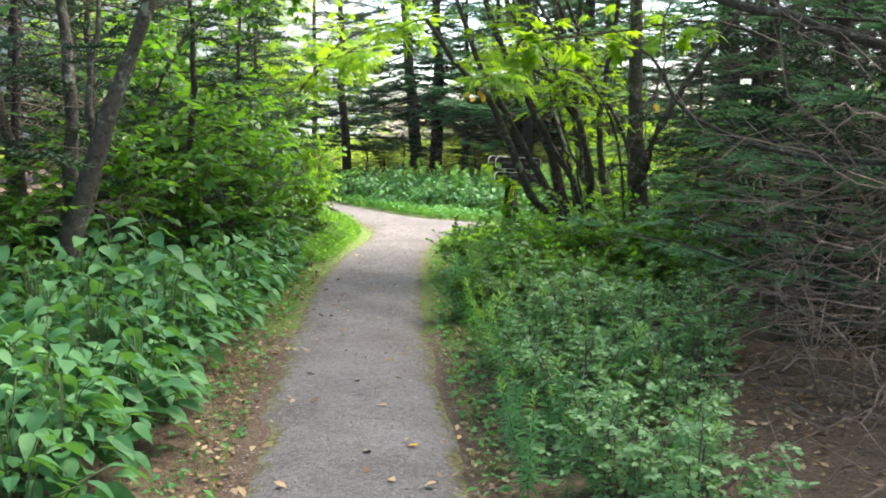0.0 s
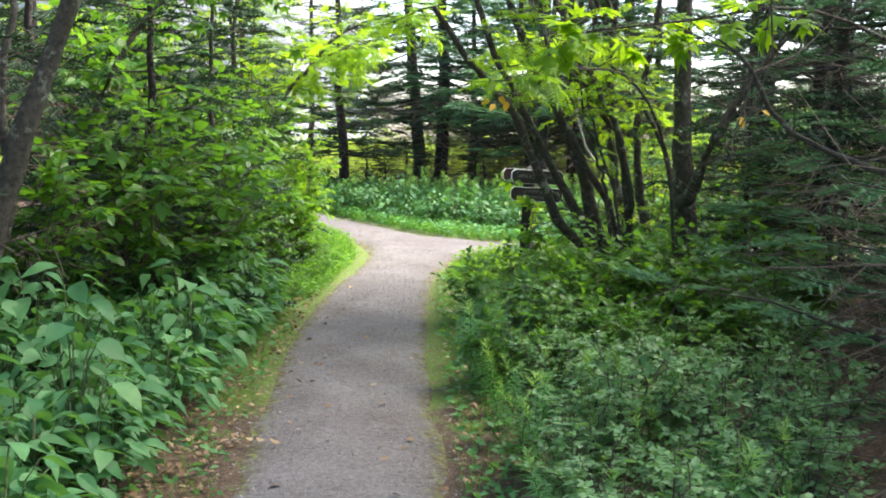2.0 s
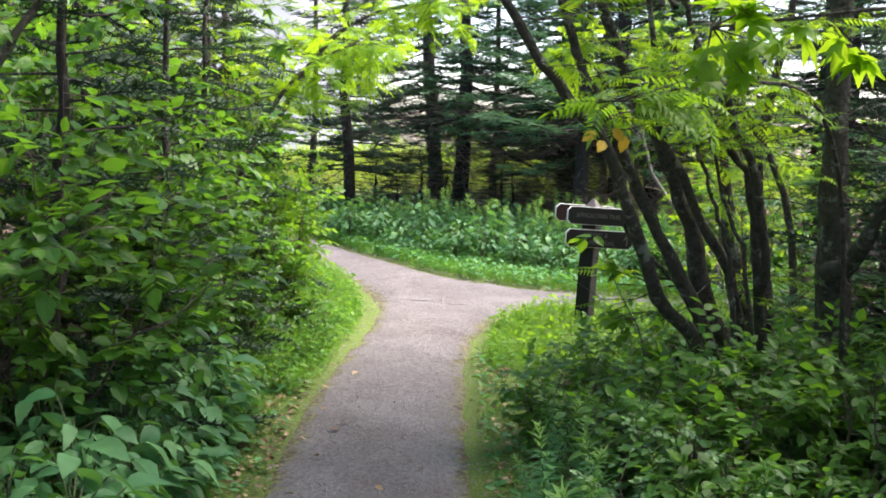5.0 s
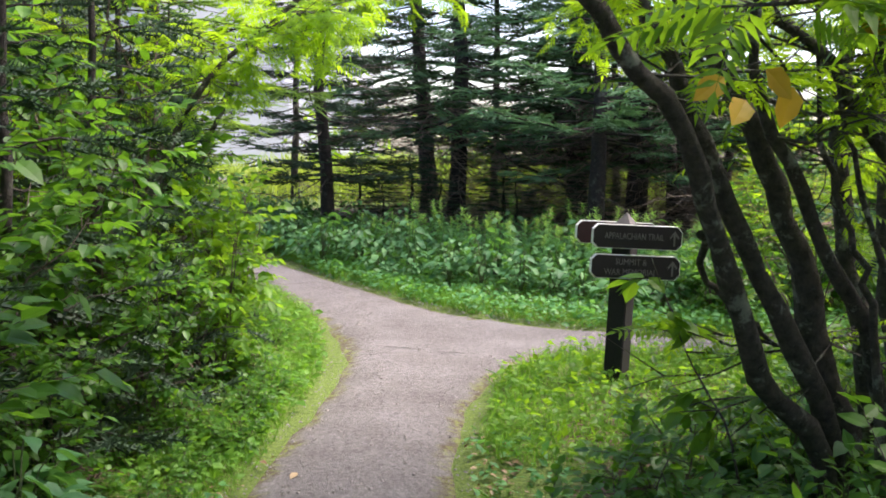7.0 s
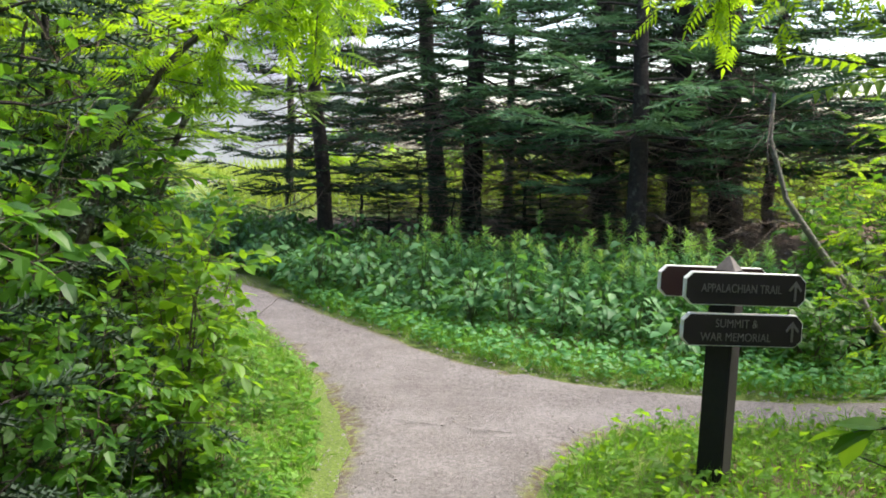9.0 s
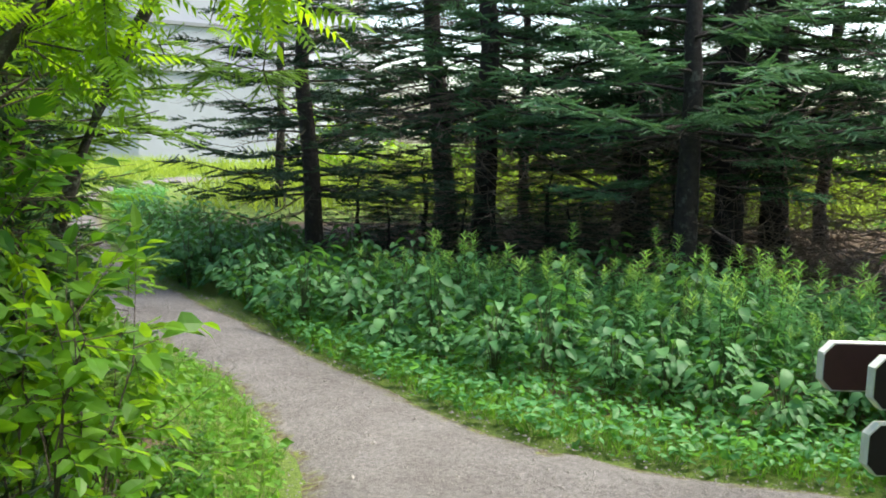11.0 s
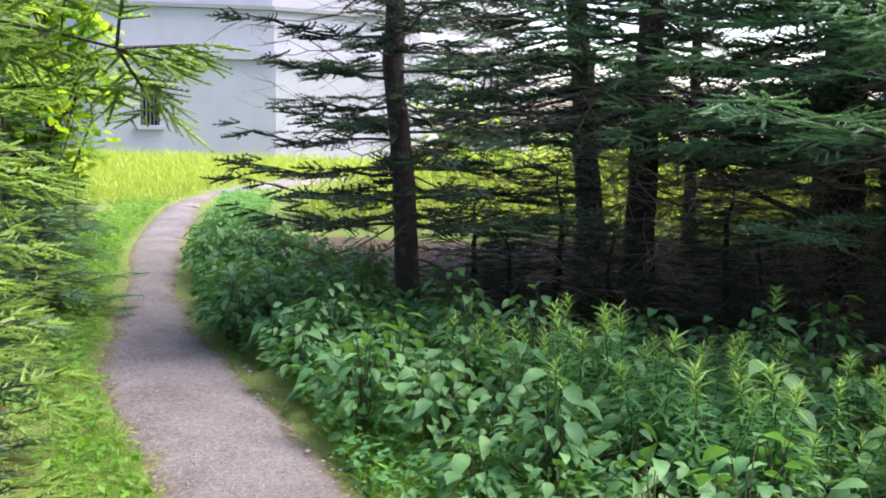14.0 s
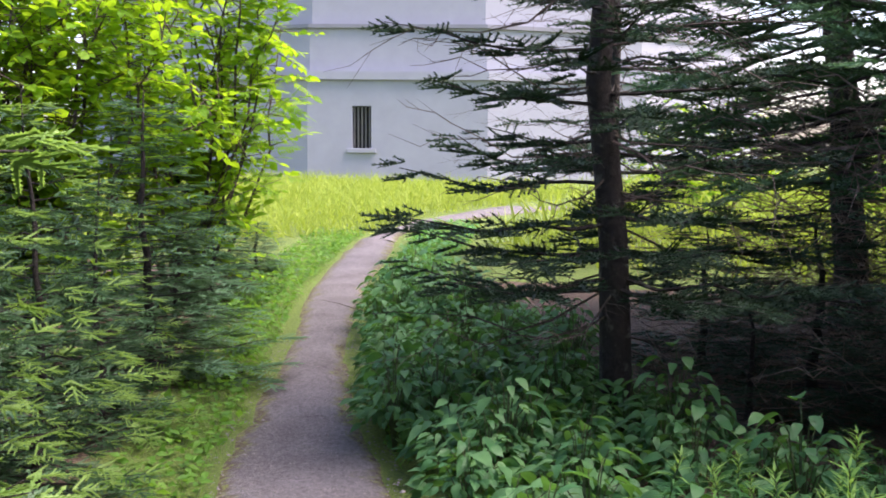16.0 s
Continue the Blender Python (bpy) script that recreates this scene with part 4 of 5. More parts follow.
# ---- herbs in the bed across the path and along it ----
rng = np.random.default_rng(44)
BED = [(-2.5, 17.68), (-1.82, 16.72), (-0.95, 15.5), (-0.5, 15.2), (0.2, 14.72), (0.9, 14.15), (2.4, 14.3), (3.2, 15.4), (2.2, 16.6), (0.5, 17.6), (-1.0, 18.2), (-2.2, 18.6)]
herbs = [tall_herb("goldenrod", "leafy upright goldenrod not yet in flower", 0.92, 1, np.random.default_rng(i), M_HERB, M_TIP, 0.16, 0.0) for i in range(4)]
for x, y in spaced([(-1.25, 16.9), (-0.3, 15.8), (0.45, 15.2), (1.1, 14.6), (2.4, 14.5), (3.0, 15.4), (1.6, 16.4), (0.2, 16.9), (-0.9, 17.5)], 0.135, rng, lambda x, y: np.array([noise.noise(Vector((a * 1.6, b * 1.6, 7))) > -0.18 for a, b in zip(x, y)])):
    put(herbs[int(rng.integers(4))], stand(x, y, rng.uniform(0, 360), rng.uniform(0.62, 1.06), lean_x=rng.normal(0, 5), lean_y=rng.normal(0, 5)))
broads = [broad_plant("broadleaf_plant", "low plant with large dull green leaves", n, h, s, np.random.default_rng(50 + n)) for n, h, s in ((13, 0.42, 0.1), (11, 0.36, 0.112), (15, 0.5, 0.092))]
for x, y in spaced(BED, 0.27, rng):
    put(broads[int(rng.integers(3))], stand(x, y, rng.uniform(0, 360), rng.uniform(0.78, 1.1)))
for x, y in spaced([(-2.75, 17.9), (-1.7, 17.4), (-1.4, 18.2), (-2.3, 19.8), (-3.3, 21.2), (-4.4, 22.0), (-4.25, 21.0), (-3.45, 19.4)], 0.25, rng):
    put(broads[int(rng.integers(3))], stand(x, y, rng.uniform(0, 360), rng.uniform(0.8, 1.1)))
for x, y in spaced([(-1.2, 2.0), (-1.32, 6.0), (-1.42, 9.3), (-1.9, 9.2), (-2.6, 6.8), (-3.2, 2.0)], 0.22, rng):
    put(broads[int(rng.integers(3))], stand(x, y, rng.uniform(0, 360), rng.uniform(0.95, 1.45)))

for x, y in spaced([(0.3, 3.8), (0.75, 3.6), (1.1, 5.0), (0.7, 8.2), (0.2, 9.6), (0.05, 8.0), (0.2, 6.0)], 0.17, rng):
    put(herbs[int(rng.integers(4))], stand(x, y, rng.uniform(0, 360), rng.uniform(0.4, 0.8), lean_x=rng.normal(0, 12), lean_y=rng.normal(0, 12)))
for x, y in spaced([(0.55, 9.0), (1.3, 8.5), (2.0, 9.2), (1.9, 10.3), (1.2, 10.4), (0.7, 9.9)], 0.26, rng):
    put(broads[int(rng.integers(3))], stand(x, y, rng.uniform(0, 360), rng.uniform(0.8, 1.2)))

# ---- many-stemmed rowan by the signpost ----
def rowan():
    tree = tagged(new("rowan_tree"), "leaning many-stemmed rowan with mossy dark bark", "tree")
    rng = np.random.default_rng(5)
    lines = [
        ([(1.06, 9.45, 0.4), (0.95, 9.4, 0.91), (0.76, 9.29, 1.12), (0.64, 9.17, 1.32), (0.52, 9.02, 1.57), (0.43, 8.89, 1.77), (0.32, 8.74, 1.97), (0.17, 8.63, 2.11), (0.04, 8.5, 2.25), (-0.2, 8.3, 2.55)], 0.045),
        ([(1.1, 9.5, 0.4), (1.03, 9.5, 0.89), (0.81, 9.33, 1.28), (0.66, 9.22, 1.53), (0.53, 9.11, 1.75), (0.42, 9.01, 1.94), (0.31, 8.89, 2.15), (0.21, 8.8, 2.3), (0.05, 8.7, 2.7), (-0.1, 8.7, 3.1)], 0.042),
        ([(1.24, 9.75, 0.4), (1.15, 9.7, 0.84), (1.01, 9.64, 1.15), (0.94, 9.59, 1.42), (0.83, 9.54, 1.7), (0.72, 9.49, 1.92), (0.6, 9.45, 2.16), (0.46, 9.4, 2.37), (0.25, 9.3, 2.9)], 0.06),
        ([(1.34, 9.65, 0.4), (1.26, 9.6, 0.77), (1.15, 9.49, 1.1), (1.06, 9.4, 1.34), (0.93, 9.34, 1.53), (0.83, 9.26, 1.71), (0.69, 9.19, 1.9), (0.62, 9.11, 2.08), (0.57, 9.0, 2.32), (0.5, 8.9, 2.8)], 0.036),
        ([(1.42, 9.55, 0.4), (1.33, 9.5, 0.78), (1.24, 9.42, 1.2), (1.17, 9.34, 1.61), (1.11, 9.3, 1.81), (0.98, 9.27, 1.96), (0.84, 9.22, 2.15), (0.69, 9.2, 2.26)], 0.036),
        ([(1.24, 9.42, 1.2), (1.23, 9.3, 1.3), (1.1, 9.07, 1.81), (0.96, 8.97, 2.01), (0.87, 8.87, 2.19), (0.76, 8.8, 2.3), (0.6, 8.7, 2.8)], 0.032),
        ([(1.42, 10.05, 0.42), (1.31, 10.0, 1.1), (1.21, 9.97, 1.49), (1.15, 9.95, 1.85), (1.16, 9.93, 2.13), (1.15, 9.9, 2.61), (1.2, 9.9, 3.4)], 0.052),
        ([(1.58, 10.2, 0.42), (1.5, 10.2, 1.08), (1.43, 10.18, 1.49), (1.4, 10.15, 1.93), (1.46, 10.12, 2.33), (1.52, 10.1, 2.72), (1.6, 10.1, 3.5)], 0.045),
        ([(1.15, 9.35, 0.45), (1.06, 9.3, 1.27), (1.0, 9.3, 1.55), (0.92, 9.3, 1.77), (0.86, 9.3, 2.0), (0.8, 9.2, 2.5)], 0.016),
        ([(1.2, 9.25, 0.45), (1.12, 9.2, 1.31), (1.01, 9.2, 1.62), (0.92, 9.2, 1.9), (0.88, 9.2, 2.13), (0.9, 9.1, 2.6)], 0.014),
        ([(0.52, 9.3, 1.62), (0.62, 9.6, 1.45), (0.75, 9.55, 1.3), (0.9, 9.6, 1.22), (1.05, 9.6, 1.25)], 0.014),
    ]
    P, D = [], []
    for pts, r in lines:
        line = spline(pts, 20) + rng.normal(0, 0.008, (20, 3))
        part("stem", Geo().add(*tube(line, np.linspace(r * 0.95, r * 0.38, 20) * rng.uniform(0.86, 1.16, 20), 9)), M_BARK, tree, smooth=True)
        twigs = Geo()
        for k in range(9):
            p = line[int(rng.integers(13, 20))]
            d = unit(rng.normal(0, 1, 3) * (1, 1, 0.35))
            n = rng.uniform(0.3, 0.75)
            if p[0] + d[0] * n < 0.15 and p[2] < 2.5:
                continue
            twig_fan(twigs, p, d, n, rng, 3, 0.006)
            for q in range(6):
                P.append(p + d * n * (0.35 + 0.65 * q / 5))
                D.append(d * 0.5 + rng.normal(0, 0.7, 3) * (1, 1, 0.3))
        if twigs.n:
            part("brush", twigs, M_BARK, tree)
    P, D = np.array(P), np.array(D)
    part("foliage", Geo().scatter(PINNATE, frames(P, D, np.array([0, 0, 1.0]) + rng.normal(0, 0.2, D.shape), rng.uniform(0.11, 0.17, len(P)))), M_BRIGHT, tree, "bright green feathery leaves")
    # unseen upper crown, added to keep sun off the left shrubs
    top = rng.normal(0, 1, (1300, 3)) * (0.62, 0.75, 0.38) + (0.55, 9.0, 4.2)
    top = top[top[:, 2] > 3.45]
    lean = rng.normal(0, 0.8, top.shape) * (1, 1, 0.3)
    part("foliage", Geo().scatter(PINNATE, frames(top, lean, np.array([0, 0, 1.0]) + rng.normal(0, 0.25, top.shape), rng.uniform(0.16, 0.26, len(top)))), M_BRIGHT, tree, "bright green feathery leaves")
    # limbs that carry the added crown
    limbs = Geo()
    for k in range(10):
        limbs.add(*tube(bent((0.4 + 0.08 * k, 9.1 + 0.05 * k, 2.6), top[k * 31], 6, 0.1, rng), np.linspace(0.02, 0.006, 6), 5))
    part("brush", limbs, M_BARK, tree)
    spots = np.array([(0.14, 7.5, 1.96), (0.19, 7.48, 1.97), (0.24, 7.52, 1.95), (0.17, 7.5, 1.93), (0.34, 7.55, 2.04), (1.2, 6.3, 1.85), (1.32, 6.35, 1.88)])
    way = rng.normal(0, 0.45, spots.shape) + (0, -0.2, -0.7)
    for s, w in zip(spots, way):
        m = frames(s[None], w[None], np.array([[0.1, -0.9, 0.3]]), [0.06])
        part("yellow_leaf", Geo().scatter(OVAL, m), M_YELLOW, tree, "yellowed autumn leaf")
    return tree


rowan()


def old_tree(name, label, lines, seed, bark=None):
    """A bare-stemmed tree drawn along given limbs."""
    tree = tagged(new(name), label, "tree")
    rng = np.random.default_rng(seed)
    for i, (pts, r) in enumerate(lines):
        line = spline(pts, 14) + rng.normal(0, 0.01, (14, 3))
        part("trunk" if i == 0 else "limb", Geo().add(*tube(line, np.linspace(r * 1.1, r * 0.4, 14) * rng.uniform(0.88, 1.14, 14), 9)), bark or M_BARK, tree, smooth=True)
        twigs = Geo()
        for k in range(10):
            twig_fan(twigs, line[int(rng.integers(4, 14))], rng.normal(0, 1, 3) * (1, 1, 0.4), rng.uniform(0.3, 0.8), rng, 4, 0.006)
        part("brush", twigs, M_TWIG, tree)
    return tree


old_tree("old_spruce", "thick grey-barked trunk with a rising side limb", [
    ([(1.72, 9.65, 0.4), (1.68, 9.65, 1.4), (1.64, 9.65, 2.3), (1.64, 9.7, 4.5)], 0.098),
    ([(1.66, 9.6, 1.3), (1.68, 9.2, 1.5), (1.77, 9.1, 1.79), (1.88, 9.1, 1.98), (2.01, 9.1, 2.18), (2.5, 9.0, 2.9)], 0.045)], 8)
old_tree("old_shrub_tree", "dark leaning multi-stemmed tree in the undergrowth", [
    ([(-2.5, 6.9, 0.3), (-2.42, 6.9, 1.0), (-2.25, 6.95, 1.6), (-1.98, 7.0, 2.4), (-1.7, 7.1, 3.4)], 0.08),
    ([(-2.48, 6.95, 0.4), (-2.5, 7.1, 1.3), (-2.55, 7.2, 2.2), (-2.7, 7.3, 3.4)], 0.06),
    ([(-2.45, 6.9, 0.9), (-2.3, 7.0, 1.4), (-2.35, 7.0, 1.9), (-2.3, 7.1, 2.6)], 0.035),
    ([(-2.6, 7.0, 0.3), (-2.9, 7.2, 1.3), (-3.1, 7.2, 2.4), (-3.2, 7.3, 3.4)], 0.05)], 9)
old_tree("dead_tree", "thin dead stem leaning across the dark firs", [([(-0.25, 20.05, 2.25), (0.3, 19.7, 1.85), (1.2, 18.98, 1.38), (1.9, 18.5, 0.75)], 0.028)], 10)
old_tree("bent_tree", "pale bare leaning stem beside the junction", [([(2.15, 13.7, 0.5), (2.0, 13.6, 0.93), (1.67, 13.6, 1.34), (1.36, 13.6, 1.84), (1.3, 13.6, 2.3)], 0.026)], 12, M_PALE)
old_tree("dead_spruce", "dead spruce with long lichen-grey limbs over the undergrowth", [
    ([(3.3, 4.6, 0.2), (3.25, 4.6, 1.5), (3.2, 4.6, 2.6), (3.2, 4.6, 4.5)], 0.1),
    ([(3.2, 4.6, 1.95), (2.2, 4.9, 2.05), (1.5, 5.2, 2.25), (0.9, 5.6, 2.5)], 0.035),
    ([(3.2, 4.6, 1.6), (2.6, 5.0, 1.55), (2.0, 5.6, 1.55), (1.4, 6.0, 1.75), (1.15, 6.1, 2.1)], 0.022),
    ([(3.2, 4.6, 1.1), (2.5, 4.9, 1.1), (1.7, 5.3, 1.25)], 0.018),
    ([(3.25, 4.6, 0.8), (2.4, 4.6, 0.75), (1.6, 4.8, 0.85)], 0.015)], 14)


def leafy_limb(name, label, points, r, leaves, tpl, size, mat, seed, start=5, spread=0.35):
    """An overhanging limb with its leaves."""
    tree = tagged(new(name), label, "tree")
    rng = np.random.default_rng(seed)
    line = spline(points, 16)
    part("limb", Geo().add(*tube(line, np.linspace(r, r * 0.2, 16), 6)), M_BARK, tree, smooth=True)
    wood, P, D = Geo(), [], []
    for k in range(leaves // 6):
        p = line[int(rng.integers(start, 16))]
        d = unit(rng.normal(0, 1, 3) * (1, 1, 0.45) + (0, 0, -0.1))
        n = spread * rng.uniform(0.4, 1.2)
        wood.add(*tube([p, p + d * n * 0.5, p + d * n], [0.004, 0.003, 0.0015], 3))
        for q in range(6):
            P.append(p + d * n * (0.3 + 0.7 * q / 5))
            D.append(d * 0.6 + rng.normal(0, 0.7, 3) * (1, 1, 0.35) + (0, 0, -0.15))
    P, D = np.array(P), np.array(D)
    part("twig", wood, M_BARK, tree)
    part("foliage", Geo().scatter(tpl, frames(P, D, np.array([0, 0, 1.0]) + rng.normal(0, 0.3, D.shape), size * rng.uniform(0.7, 1.2, len(P)))), mat, tree)
    return tree


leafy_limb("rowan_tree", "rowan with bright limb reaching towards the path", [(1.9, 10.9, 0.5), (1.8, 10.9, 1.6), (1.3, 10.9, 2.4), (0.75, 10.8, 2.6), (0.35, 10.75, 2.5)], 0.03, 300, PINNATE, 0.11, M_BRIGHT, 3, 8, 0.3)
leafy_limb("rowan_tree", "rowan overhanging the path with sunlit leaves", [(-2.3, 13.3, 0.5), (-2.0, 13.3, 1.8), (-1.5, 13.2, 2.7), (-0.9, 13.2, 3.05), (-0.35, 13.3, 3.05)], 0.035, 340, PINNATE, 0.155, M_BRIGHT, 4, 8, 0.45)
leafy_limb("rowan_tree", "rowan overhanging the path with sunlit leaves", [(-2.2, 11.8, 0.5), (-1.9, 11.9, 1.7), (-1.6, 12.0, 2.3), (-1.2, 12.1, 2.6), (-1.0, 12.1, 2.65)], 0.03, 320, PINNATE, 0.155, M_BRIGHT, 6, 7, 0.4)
leafy_limb("rowan_tree", "thin rowan limb with large feathery leaves", [(1.5, 8.9, 0.45), (1.35, 8.6, 1.6), (1.0, 8.0, 2.1), (0.6, 7.7, 2.14), (0.22, 7.5, 2.06)], 0.014, 42, PINNATE, 0.17, M_HAZEL, 13, 9, 0.2)
leafy_limb("sapling", "thin sapling with a few broad leaves by the rowan", [(0.72, 9.25, 0.44), (0.64, 9.3, 0.95), (0.58, 9.4, 1.1), (0.52, 9.5, 1.23), (0.42, 9.6, 1.52)], 0.006, 72, OVAL, 0.085, M_HAZEL, 17, 6, 0.18)
leafy_limb("maple_tree", "young maple holding leaves over the undergrowth", [(3.1, 7.7, 0.4), (2.8, 7.6, 1.9), (1.9, 7.3, 2.42), (1.1, 7.1, 2.35), (0.45, 7.3, 2.28)], 0.018, 96, LOBED, 0.15, M_BRIGHT, 7, 9, 0.3)
leafy_limb("maple_tree", "maple with bright leaves above the path edge", [(-2.6, 8.2, 0.4), (-2.4, 8.3, 1.6), (-2.1, 8.5, 2.4), (-1.7, 8.8, 2.8), (-1.3, 9.0, 2.9)], 0.03, 240, LOBED, 0.11, M_BUSH, 8, 6, 0.5)

# added limbs above the view, there only to shade the near path
for k, (x, y, tip) in enumerate(((2.6, 2.4, -0.6), (2.7, 5.2, -0.7), (-3.0, 6.6, 0.3), (2.4, 0.2, -0.6))):
    leafy_limb("maple_tree", "unseen leafy maple limb added overhead to shade the path", [(x, y, 0.2), (x * 0.97, y + 0.1, 2.2), (x * 0.7, y + 0.2, 3.7), (tip * 0.4, y + 0.4, 4.4), (tip, y + 0.5, 4.5)], 0.06, 560, LOBED, 0.21, M_BUSH, 30 + k, 7, 1.1)

# more unseen limbs on the right, set between sun and path
for k, y in enumerate((1.2, 3.4, 5.8)):
    leafy_limb("maple_tree", "unseen leafy maple limb added overhead to shade the path", [(3.9, y, 0.2), (3.8, y + 0.1, 2.4), (3.2, y + 0.1, 3.9), (2.2, y, 4.6), (1.2, y, 4.7)], 0.06, 560, LOBED, 0.22, M_BUSH, 50 + k, 7, 1.1)
leafy_limb("slender_fir", "young fir with a bright bough reaching over the path", [(-2.75, 14.1, 0.5), (-2.6, 14.05, 1.7), (-2.2, 13.85, 2.28), (-1.7, 13.65, 2.33), (-1.2, 13.45, 2.24)], 0.01, 132, SPRAY_FINE, 0.13, M_FIR_NEW, 61, 7, 0.2)
leafy_limb("birch_tree", "small broadleaf tree with sunlit leaves over the path", [(-2.9, 13.5, 0.5), (-2.7, 13.5, 1.7), (-2.2, 13.6, 2.5), (-1.7, 13.7, 2.75), (-1.35, 13.75, 2.7)], 0.011, 330, OVAL, 0.085, M_BRIGHT, 62, 7, 0.35)

# ---- dead brushwood ----
rng = np.random.default_rng(55)
for label, poly, count, top in (("tangle of dead brown twigs under the firs", [(-1.3, 19.3), (1.0, 18.2), (3.4, 17.2), (4.6, 19.5), (2.0, 22.5), (-1.8, 22.6)], 2200, 1.75), ("dead grey spruce twigs over leaf litter", [(1.6, 3.0), (3.6, 3.0), (4.0, 9.0), (2.4, 9.2), (1.5, 5.0)], 700, 1.4), ("dead twigs under dark trees", [(-3.2, 4.0), (-2.6, 8.0), (-2.9, 12.5), (-4.4, 12.5), (-4.6, 4.0)], 450, 1.6)):
    g = Geo()
    for x, y in sprinkle(poly, count, rng):
        p = (x, y, float(slope(x, y)) + top * rng.random() ** 1.4)
        twig_fan(g, p, rng.normal(0, 1, 3) * (1, 1, 0.25), rng.uniform(0.3, 0.9), rng, 4, 0.006)
    tagged(part("brushwood", g, M_BRUSH), label, "brushwood", kind="stuff")

# ---- grass ----
rng = np.random.default_rng(66)


def grass(label, poly, count, tall, mat, margin=-0.06, tpl=BLADE):
    edge = lambda x, y: ~inside(x, y, PATH_OUTLINE) | (edge_distance(x, y, PATH_OUTLINE) < -margin)
    q = sprinkle(poly, count, rng, edge)
    n = len(q)
    d = rng.normal(0, 0.45, (n, 3)) + (0, 0, 1)
    up = rng.normal(0, 1, (n, 3))
    g = Geo().scatter(tpl, frames(np.c_[q, slope(q[:, 0], q[:, 1]) + 0.01], d, up, tall * rng.uniform(0.4, 1.2, n)))
    return tagged(part("grass", g, mat), label, "grass", kind="stuff")


grass("short green grass verge across the path", [(-2.4, 17.7), (-1.4, 15.7), (-0.45, 14.4), (0.22, 13.75), (1.5, 13.3), (3.0, 13.6), (2.6, 14.5), (1.0, 14.5), (0.4, 15.2), (-0.4, 15.8), (-1.5, 17.1)], 9000, 0.12, M_GRASS, tpl=FINE)
grass("sunlit grass round the signpost", [(-0.12, 10.6), (0.5, 10.2), (2.0, 10.8), (3.0, 13.0), (1.5, 12.85), (0.4, 12.75), (0.0, 12.0)], 10000, 0.12, M_GRASS, tpl=FINE)
grass("bright grass along the path edge", [(-1.1, 9.8), (-1.0, 12.2), (-1.3, 13.9), (-2.0, 15.6), (-2.6, 16.4), (-3.0, 16.2), (-2.2, 14.6), (-1.7, 13.0), (-1.6, 10.0)], 8000, 0.09, M_GRASS, tpl=FINE)
grass("thin grass beside the shaded path", [(0.1, 4.0), (0.6, 4.0), (0.5, 8.0), (0.2, 10.2), (-0.15, 10.2), (-0.05, 6.5)], 1500, 0.08, M_GRASS, tpl=FINE)
grass("thin grass beside the shaded path", [(-0.8, 3.6), (-1.02, 6.6), (-1.15, 9.8), (-1.5, 9.8), (-1.4, 6.6), (-1.3, 3.6)], 900, 0.08, M_GRASS, tpl=FINE)
grass("low grass along the curving path", [(-2.6, 16.3), (-3.8, 18.3), (-5.5, 22.1), (-6.9, 26.4), (-7.6, 26.4), (-6.2, 22.1), (-4.4, 18.3), (-3.3, 16.3)], 6000, 0.07, M_GRASS, tpl=FINE)
grass("low plants along the curving path", [(-2.6, 17.7), (-3.3, 18.8), (-4.85, 22.3), (-6.5, 27.5), (-5.6, 27.5), (-4.3, 22.5), (-2.9, 19.2)], 5000, 0.11, M_GRASS, tpl=FINE)
grass("tall sunlit meadow grass below the tower", [(-10, 24), (-6.9, 26), (-6.5, 32), (-6, 36), (-22, 41), (-22, 30)], 30000, 0.4, M_MEADOW, tpl=FINE)
grass("sunlit meadow beyond the firs", [(-4.5, 24.5), (8, 22), (20, 30), (-5, 38)], 14000, 0.7, M_MEADOW, tpl=FINE)


def weeds(label, poly, count, size, mat, name="weeds", lift=0.06, inset=0.05):
    """Small leaves close to the ground."""
    edge = lambda x, y: ~inside(x, y, PATH_OUTLINE) | (edge_distance(x, y, PATH_OUTLINE) < inset)
    q = sprinkle(poly, count, rng, edge)
    n = len(q)
    z = slope(q[:, 0], q[:, 1]) + 0.012 + lift * rng.random(n)
    d = rng.normal(0, 1, (n, 3)) * (1, 1, 0.3)
    g = Geo().scatter(SMALL, frames(np.c_[q, z], d, np.array([0, 0, 1.0]) + rng.normal(0, 0.35, (n, 3)), size * rng.uniform(0.5, 1.3, n)))
    return tagged(part(name, g, mat), label, name, kind="stuff")


LEFT_STRIP = [(-0.72, 2.5), (-1.0, 6.6), (-1.1, 10.2), (-1.6, 10.2), (-1.6, 6.6), (-1.5, 2.5)]
RIGHT_STRIP = [(0.2, 2.5), (-0.05, 6.6), (-0.2, 11.0), (0.4, 10.6), (0.5, 6.6), (0.8, 2.5)]
VERGE = [(-2.4, 17.7), (-1.4, 15.7), (-0.45, 14.4), (0.22, 13.75), (1.5, 13.3), (3.0, 13.6), (2.6, 14.5), (1.0, 14.5), (0.4, 15.2), (-0.4, 15.8), (-1.5, 17.1)]
weeds("dry brown leaf litter beside the path", LEFT_STRIP, 2600, 0.035, M_LITTER, "leaf_litter", 0.02, 0.22)
weeds("dry brown leaf litter beside the path", RIGHT_STRIP, 2000, 0.033, M_LITTER, "leaf_litter", 0.02, 0.2)
weeds("dry brown leaf litter under dark spruces", [(1.0, 2.8), (4.0, 2.8), (3.5, 8.0), (1.8, 7.0)], 6000, 0.05, M_LITTER, "leaf_litter", 0.03)
weeds("small green weeds at the path edge", LEFT_STRIP, 900, 0.05, M_HERB)
weeds("small green weeds at the path edge", RIGHT_STRIP, 1800, 0.05, M_HERB)
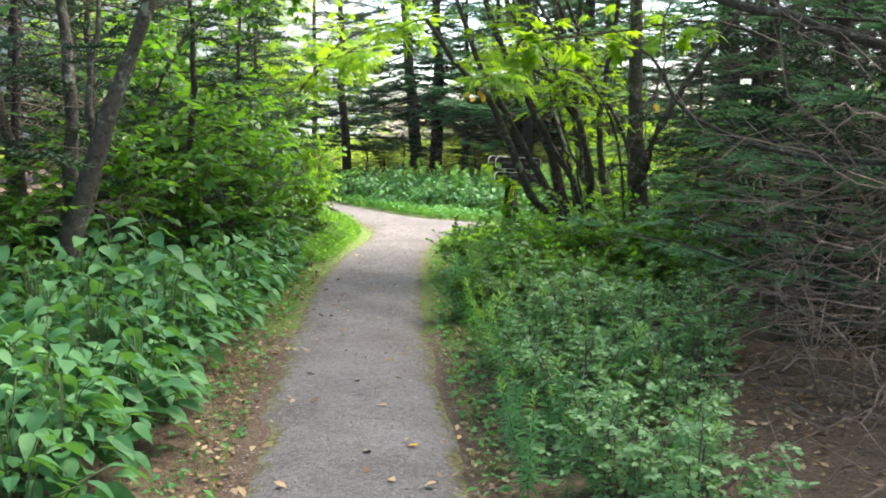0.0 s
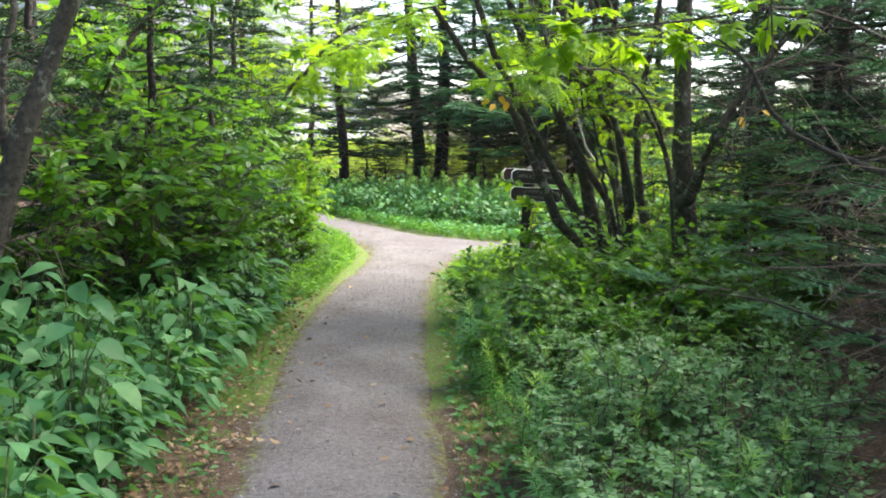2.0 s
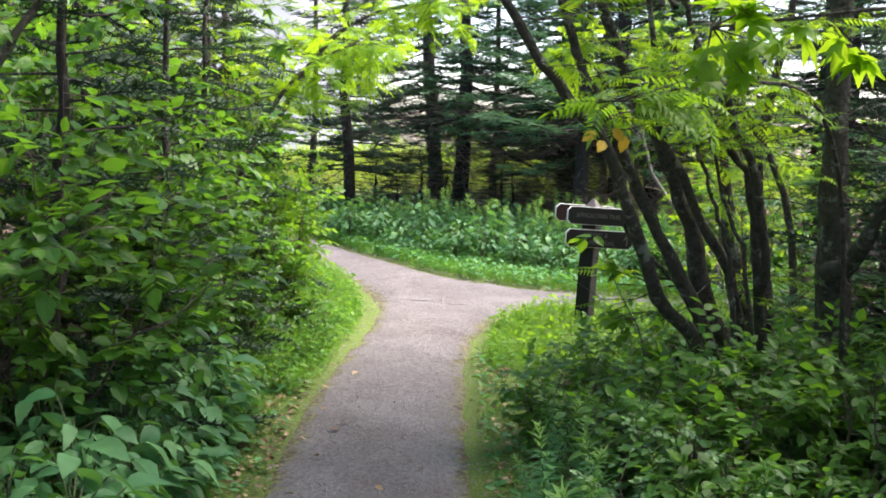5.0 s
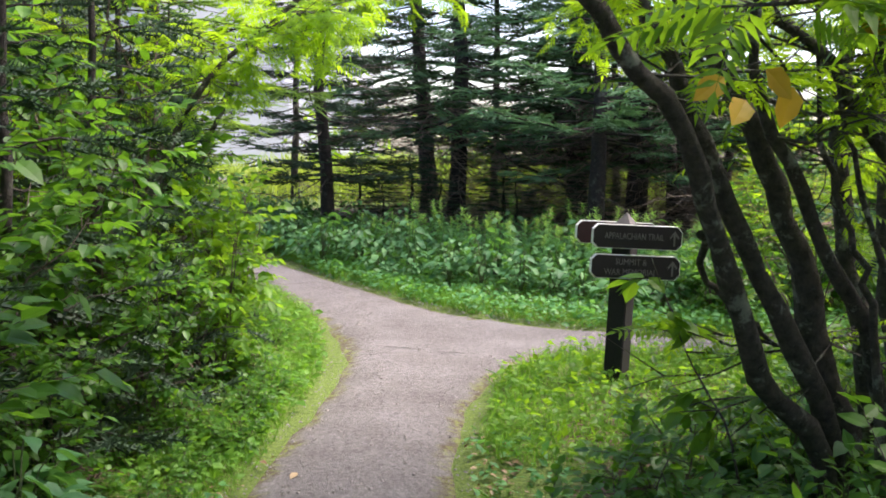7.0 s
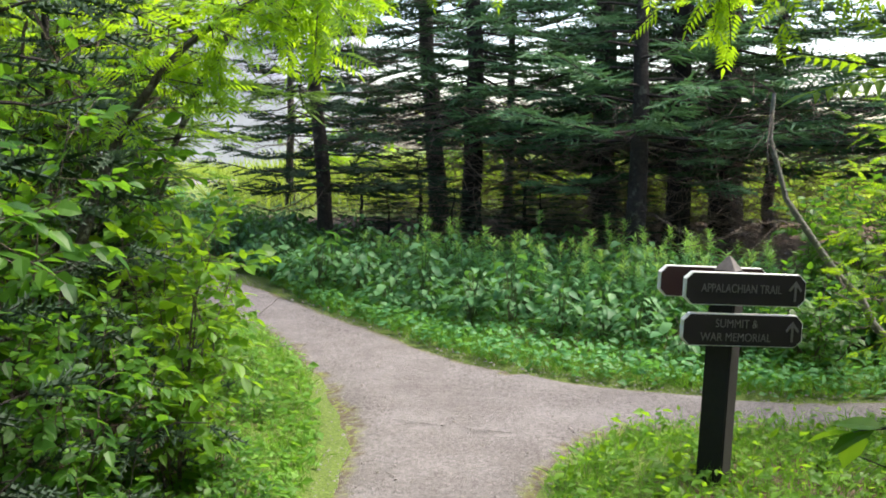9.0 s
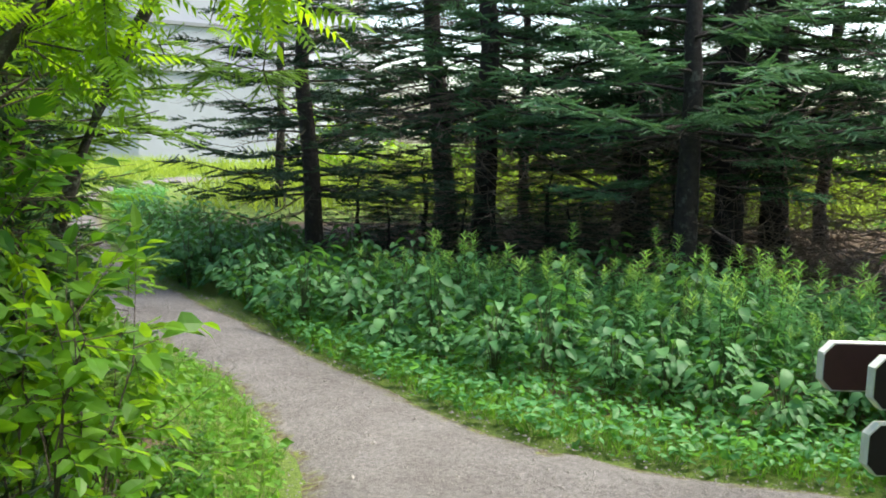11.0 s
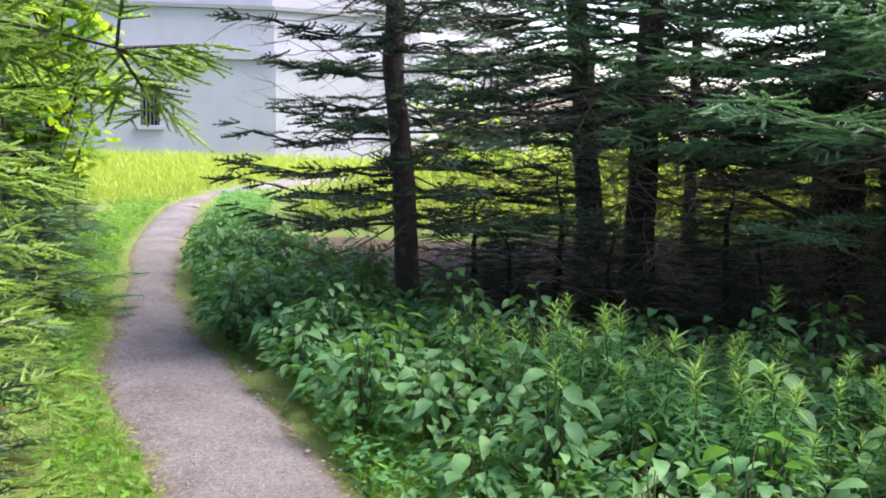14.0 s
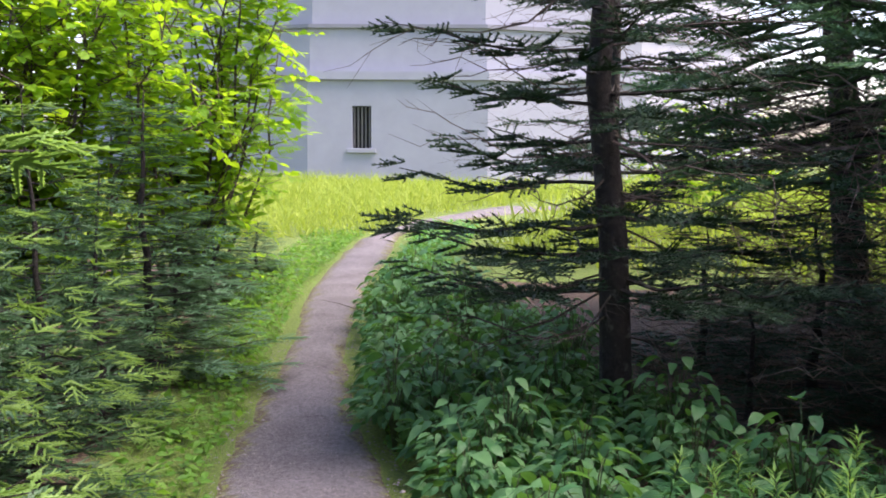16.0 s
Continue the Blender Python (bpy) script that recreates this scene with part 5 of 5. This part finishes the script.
weeds("low leafy weeds in the verge", VERGE, 7000, 0.06, M_HERB, lift=0.13)
weeds("bright clover round the signpost", [(-0.12, 10.6), (0.5, 10.2), (2.0, 10.8), (3.0, 13.0), (1.5, 12.85), (0.4, 12.75), (0.0, 12.0)], 5000, 0.055, M_HAZEL, lift=0.12)
weeds("bright clover along the path edge", [(-1.1, 9.8), (-1.0, 12.2), (-1.3, 13.9), (-2.0, 15.6), (-2.6, 16.4), (-3.0, 16.2), (-2.2, 14.6), (-1.7, 13.0), (-1.6, 10.0)], 2500, 0.055, M_GRASS, lift=0.08)
weeds("low green weeds along the curving path", [(-2.6, 16.3), (-3.8, 18.3), (-5.5, 22.1), (-6.9, 26.4), (-7.6, 26.4), (-6.2, 22.1), (-4.4, 18.3), (-3.3, 16.3)], 3500, 0.06, M_GRASS, lift=0.1)
weeds("low green weeds along the curving path", [(-2.6, 17.7), (-3.3, 18.8), (-4.85, 22.3), (-6.5, 27.5), (-5.6, 27.5), (-4.3, 22.5), (-2.9, 19.2)], 3000, 0.07, M_HERB, lift=0.14)

# ---- fallen leaves ----
rng = np.random.default_rng(77)
leaf_meshes = [Geo().add(OVAL[0] * (1, 1, k), OVAL[1]).mesh("fallen_leaf", M_LITTER, True) for k in (1.2, -1.5, 2.2)]
spots = np.r_[sprinkle([(-1.45, 3.2), (-0.6, 3.2), (-0.85, 10.5), (-1.35, 10.5)], 120, rng), sprinkle([(0.0, 3.2), (0.55, 3.2), (0.2, 10.8), (-0.25, 10.8)], 70, rng), sprinkle([(-0.7, 3.2), (0.1, 3.2), (-0.2, 9), (-0.9, 9)], 35, rng), sprinkle([(1.2, 3.5), (3.0, 3.5), (2.8, 6.5), (1.7, 6.0)], 70, rng)]
for x, y in spots:
    ob = new("fallen_leaf", leaf_meshes[int(rng.integers(3))])
    ob.matrix_world = Matrix.Translation(on_ground(x, y, 0.034)) @ pose(0, 0, 0, rng.normal(0, 12), rng.normal(0, 12), rng.uniform(0, 360)) @ Matrix.Scale(rng.uniform(0.025, 0.06), 4)
    tagged(ob, "dry brown fallen leaf on the ground", "leaf", "fallen leaves by the path")
yellow = new("fallen_leaf", Geo().add(*OVAL).mesh("fallen_leaf", M_YELLOW, True))
yellow.matrix_world = Matrix.Translation(on_ground(-0.1, 4.4, 0.036)) @ pose(0, 0, 0, 0, 0, 60) @ Matrix.Scale(0.06, 4)
tagged(yellow, "yellow fallen leaf lying on the path", "leaf", "fallen leaves by the path")
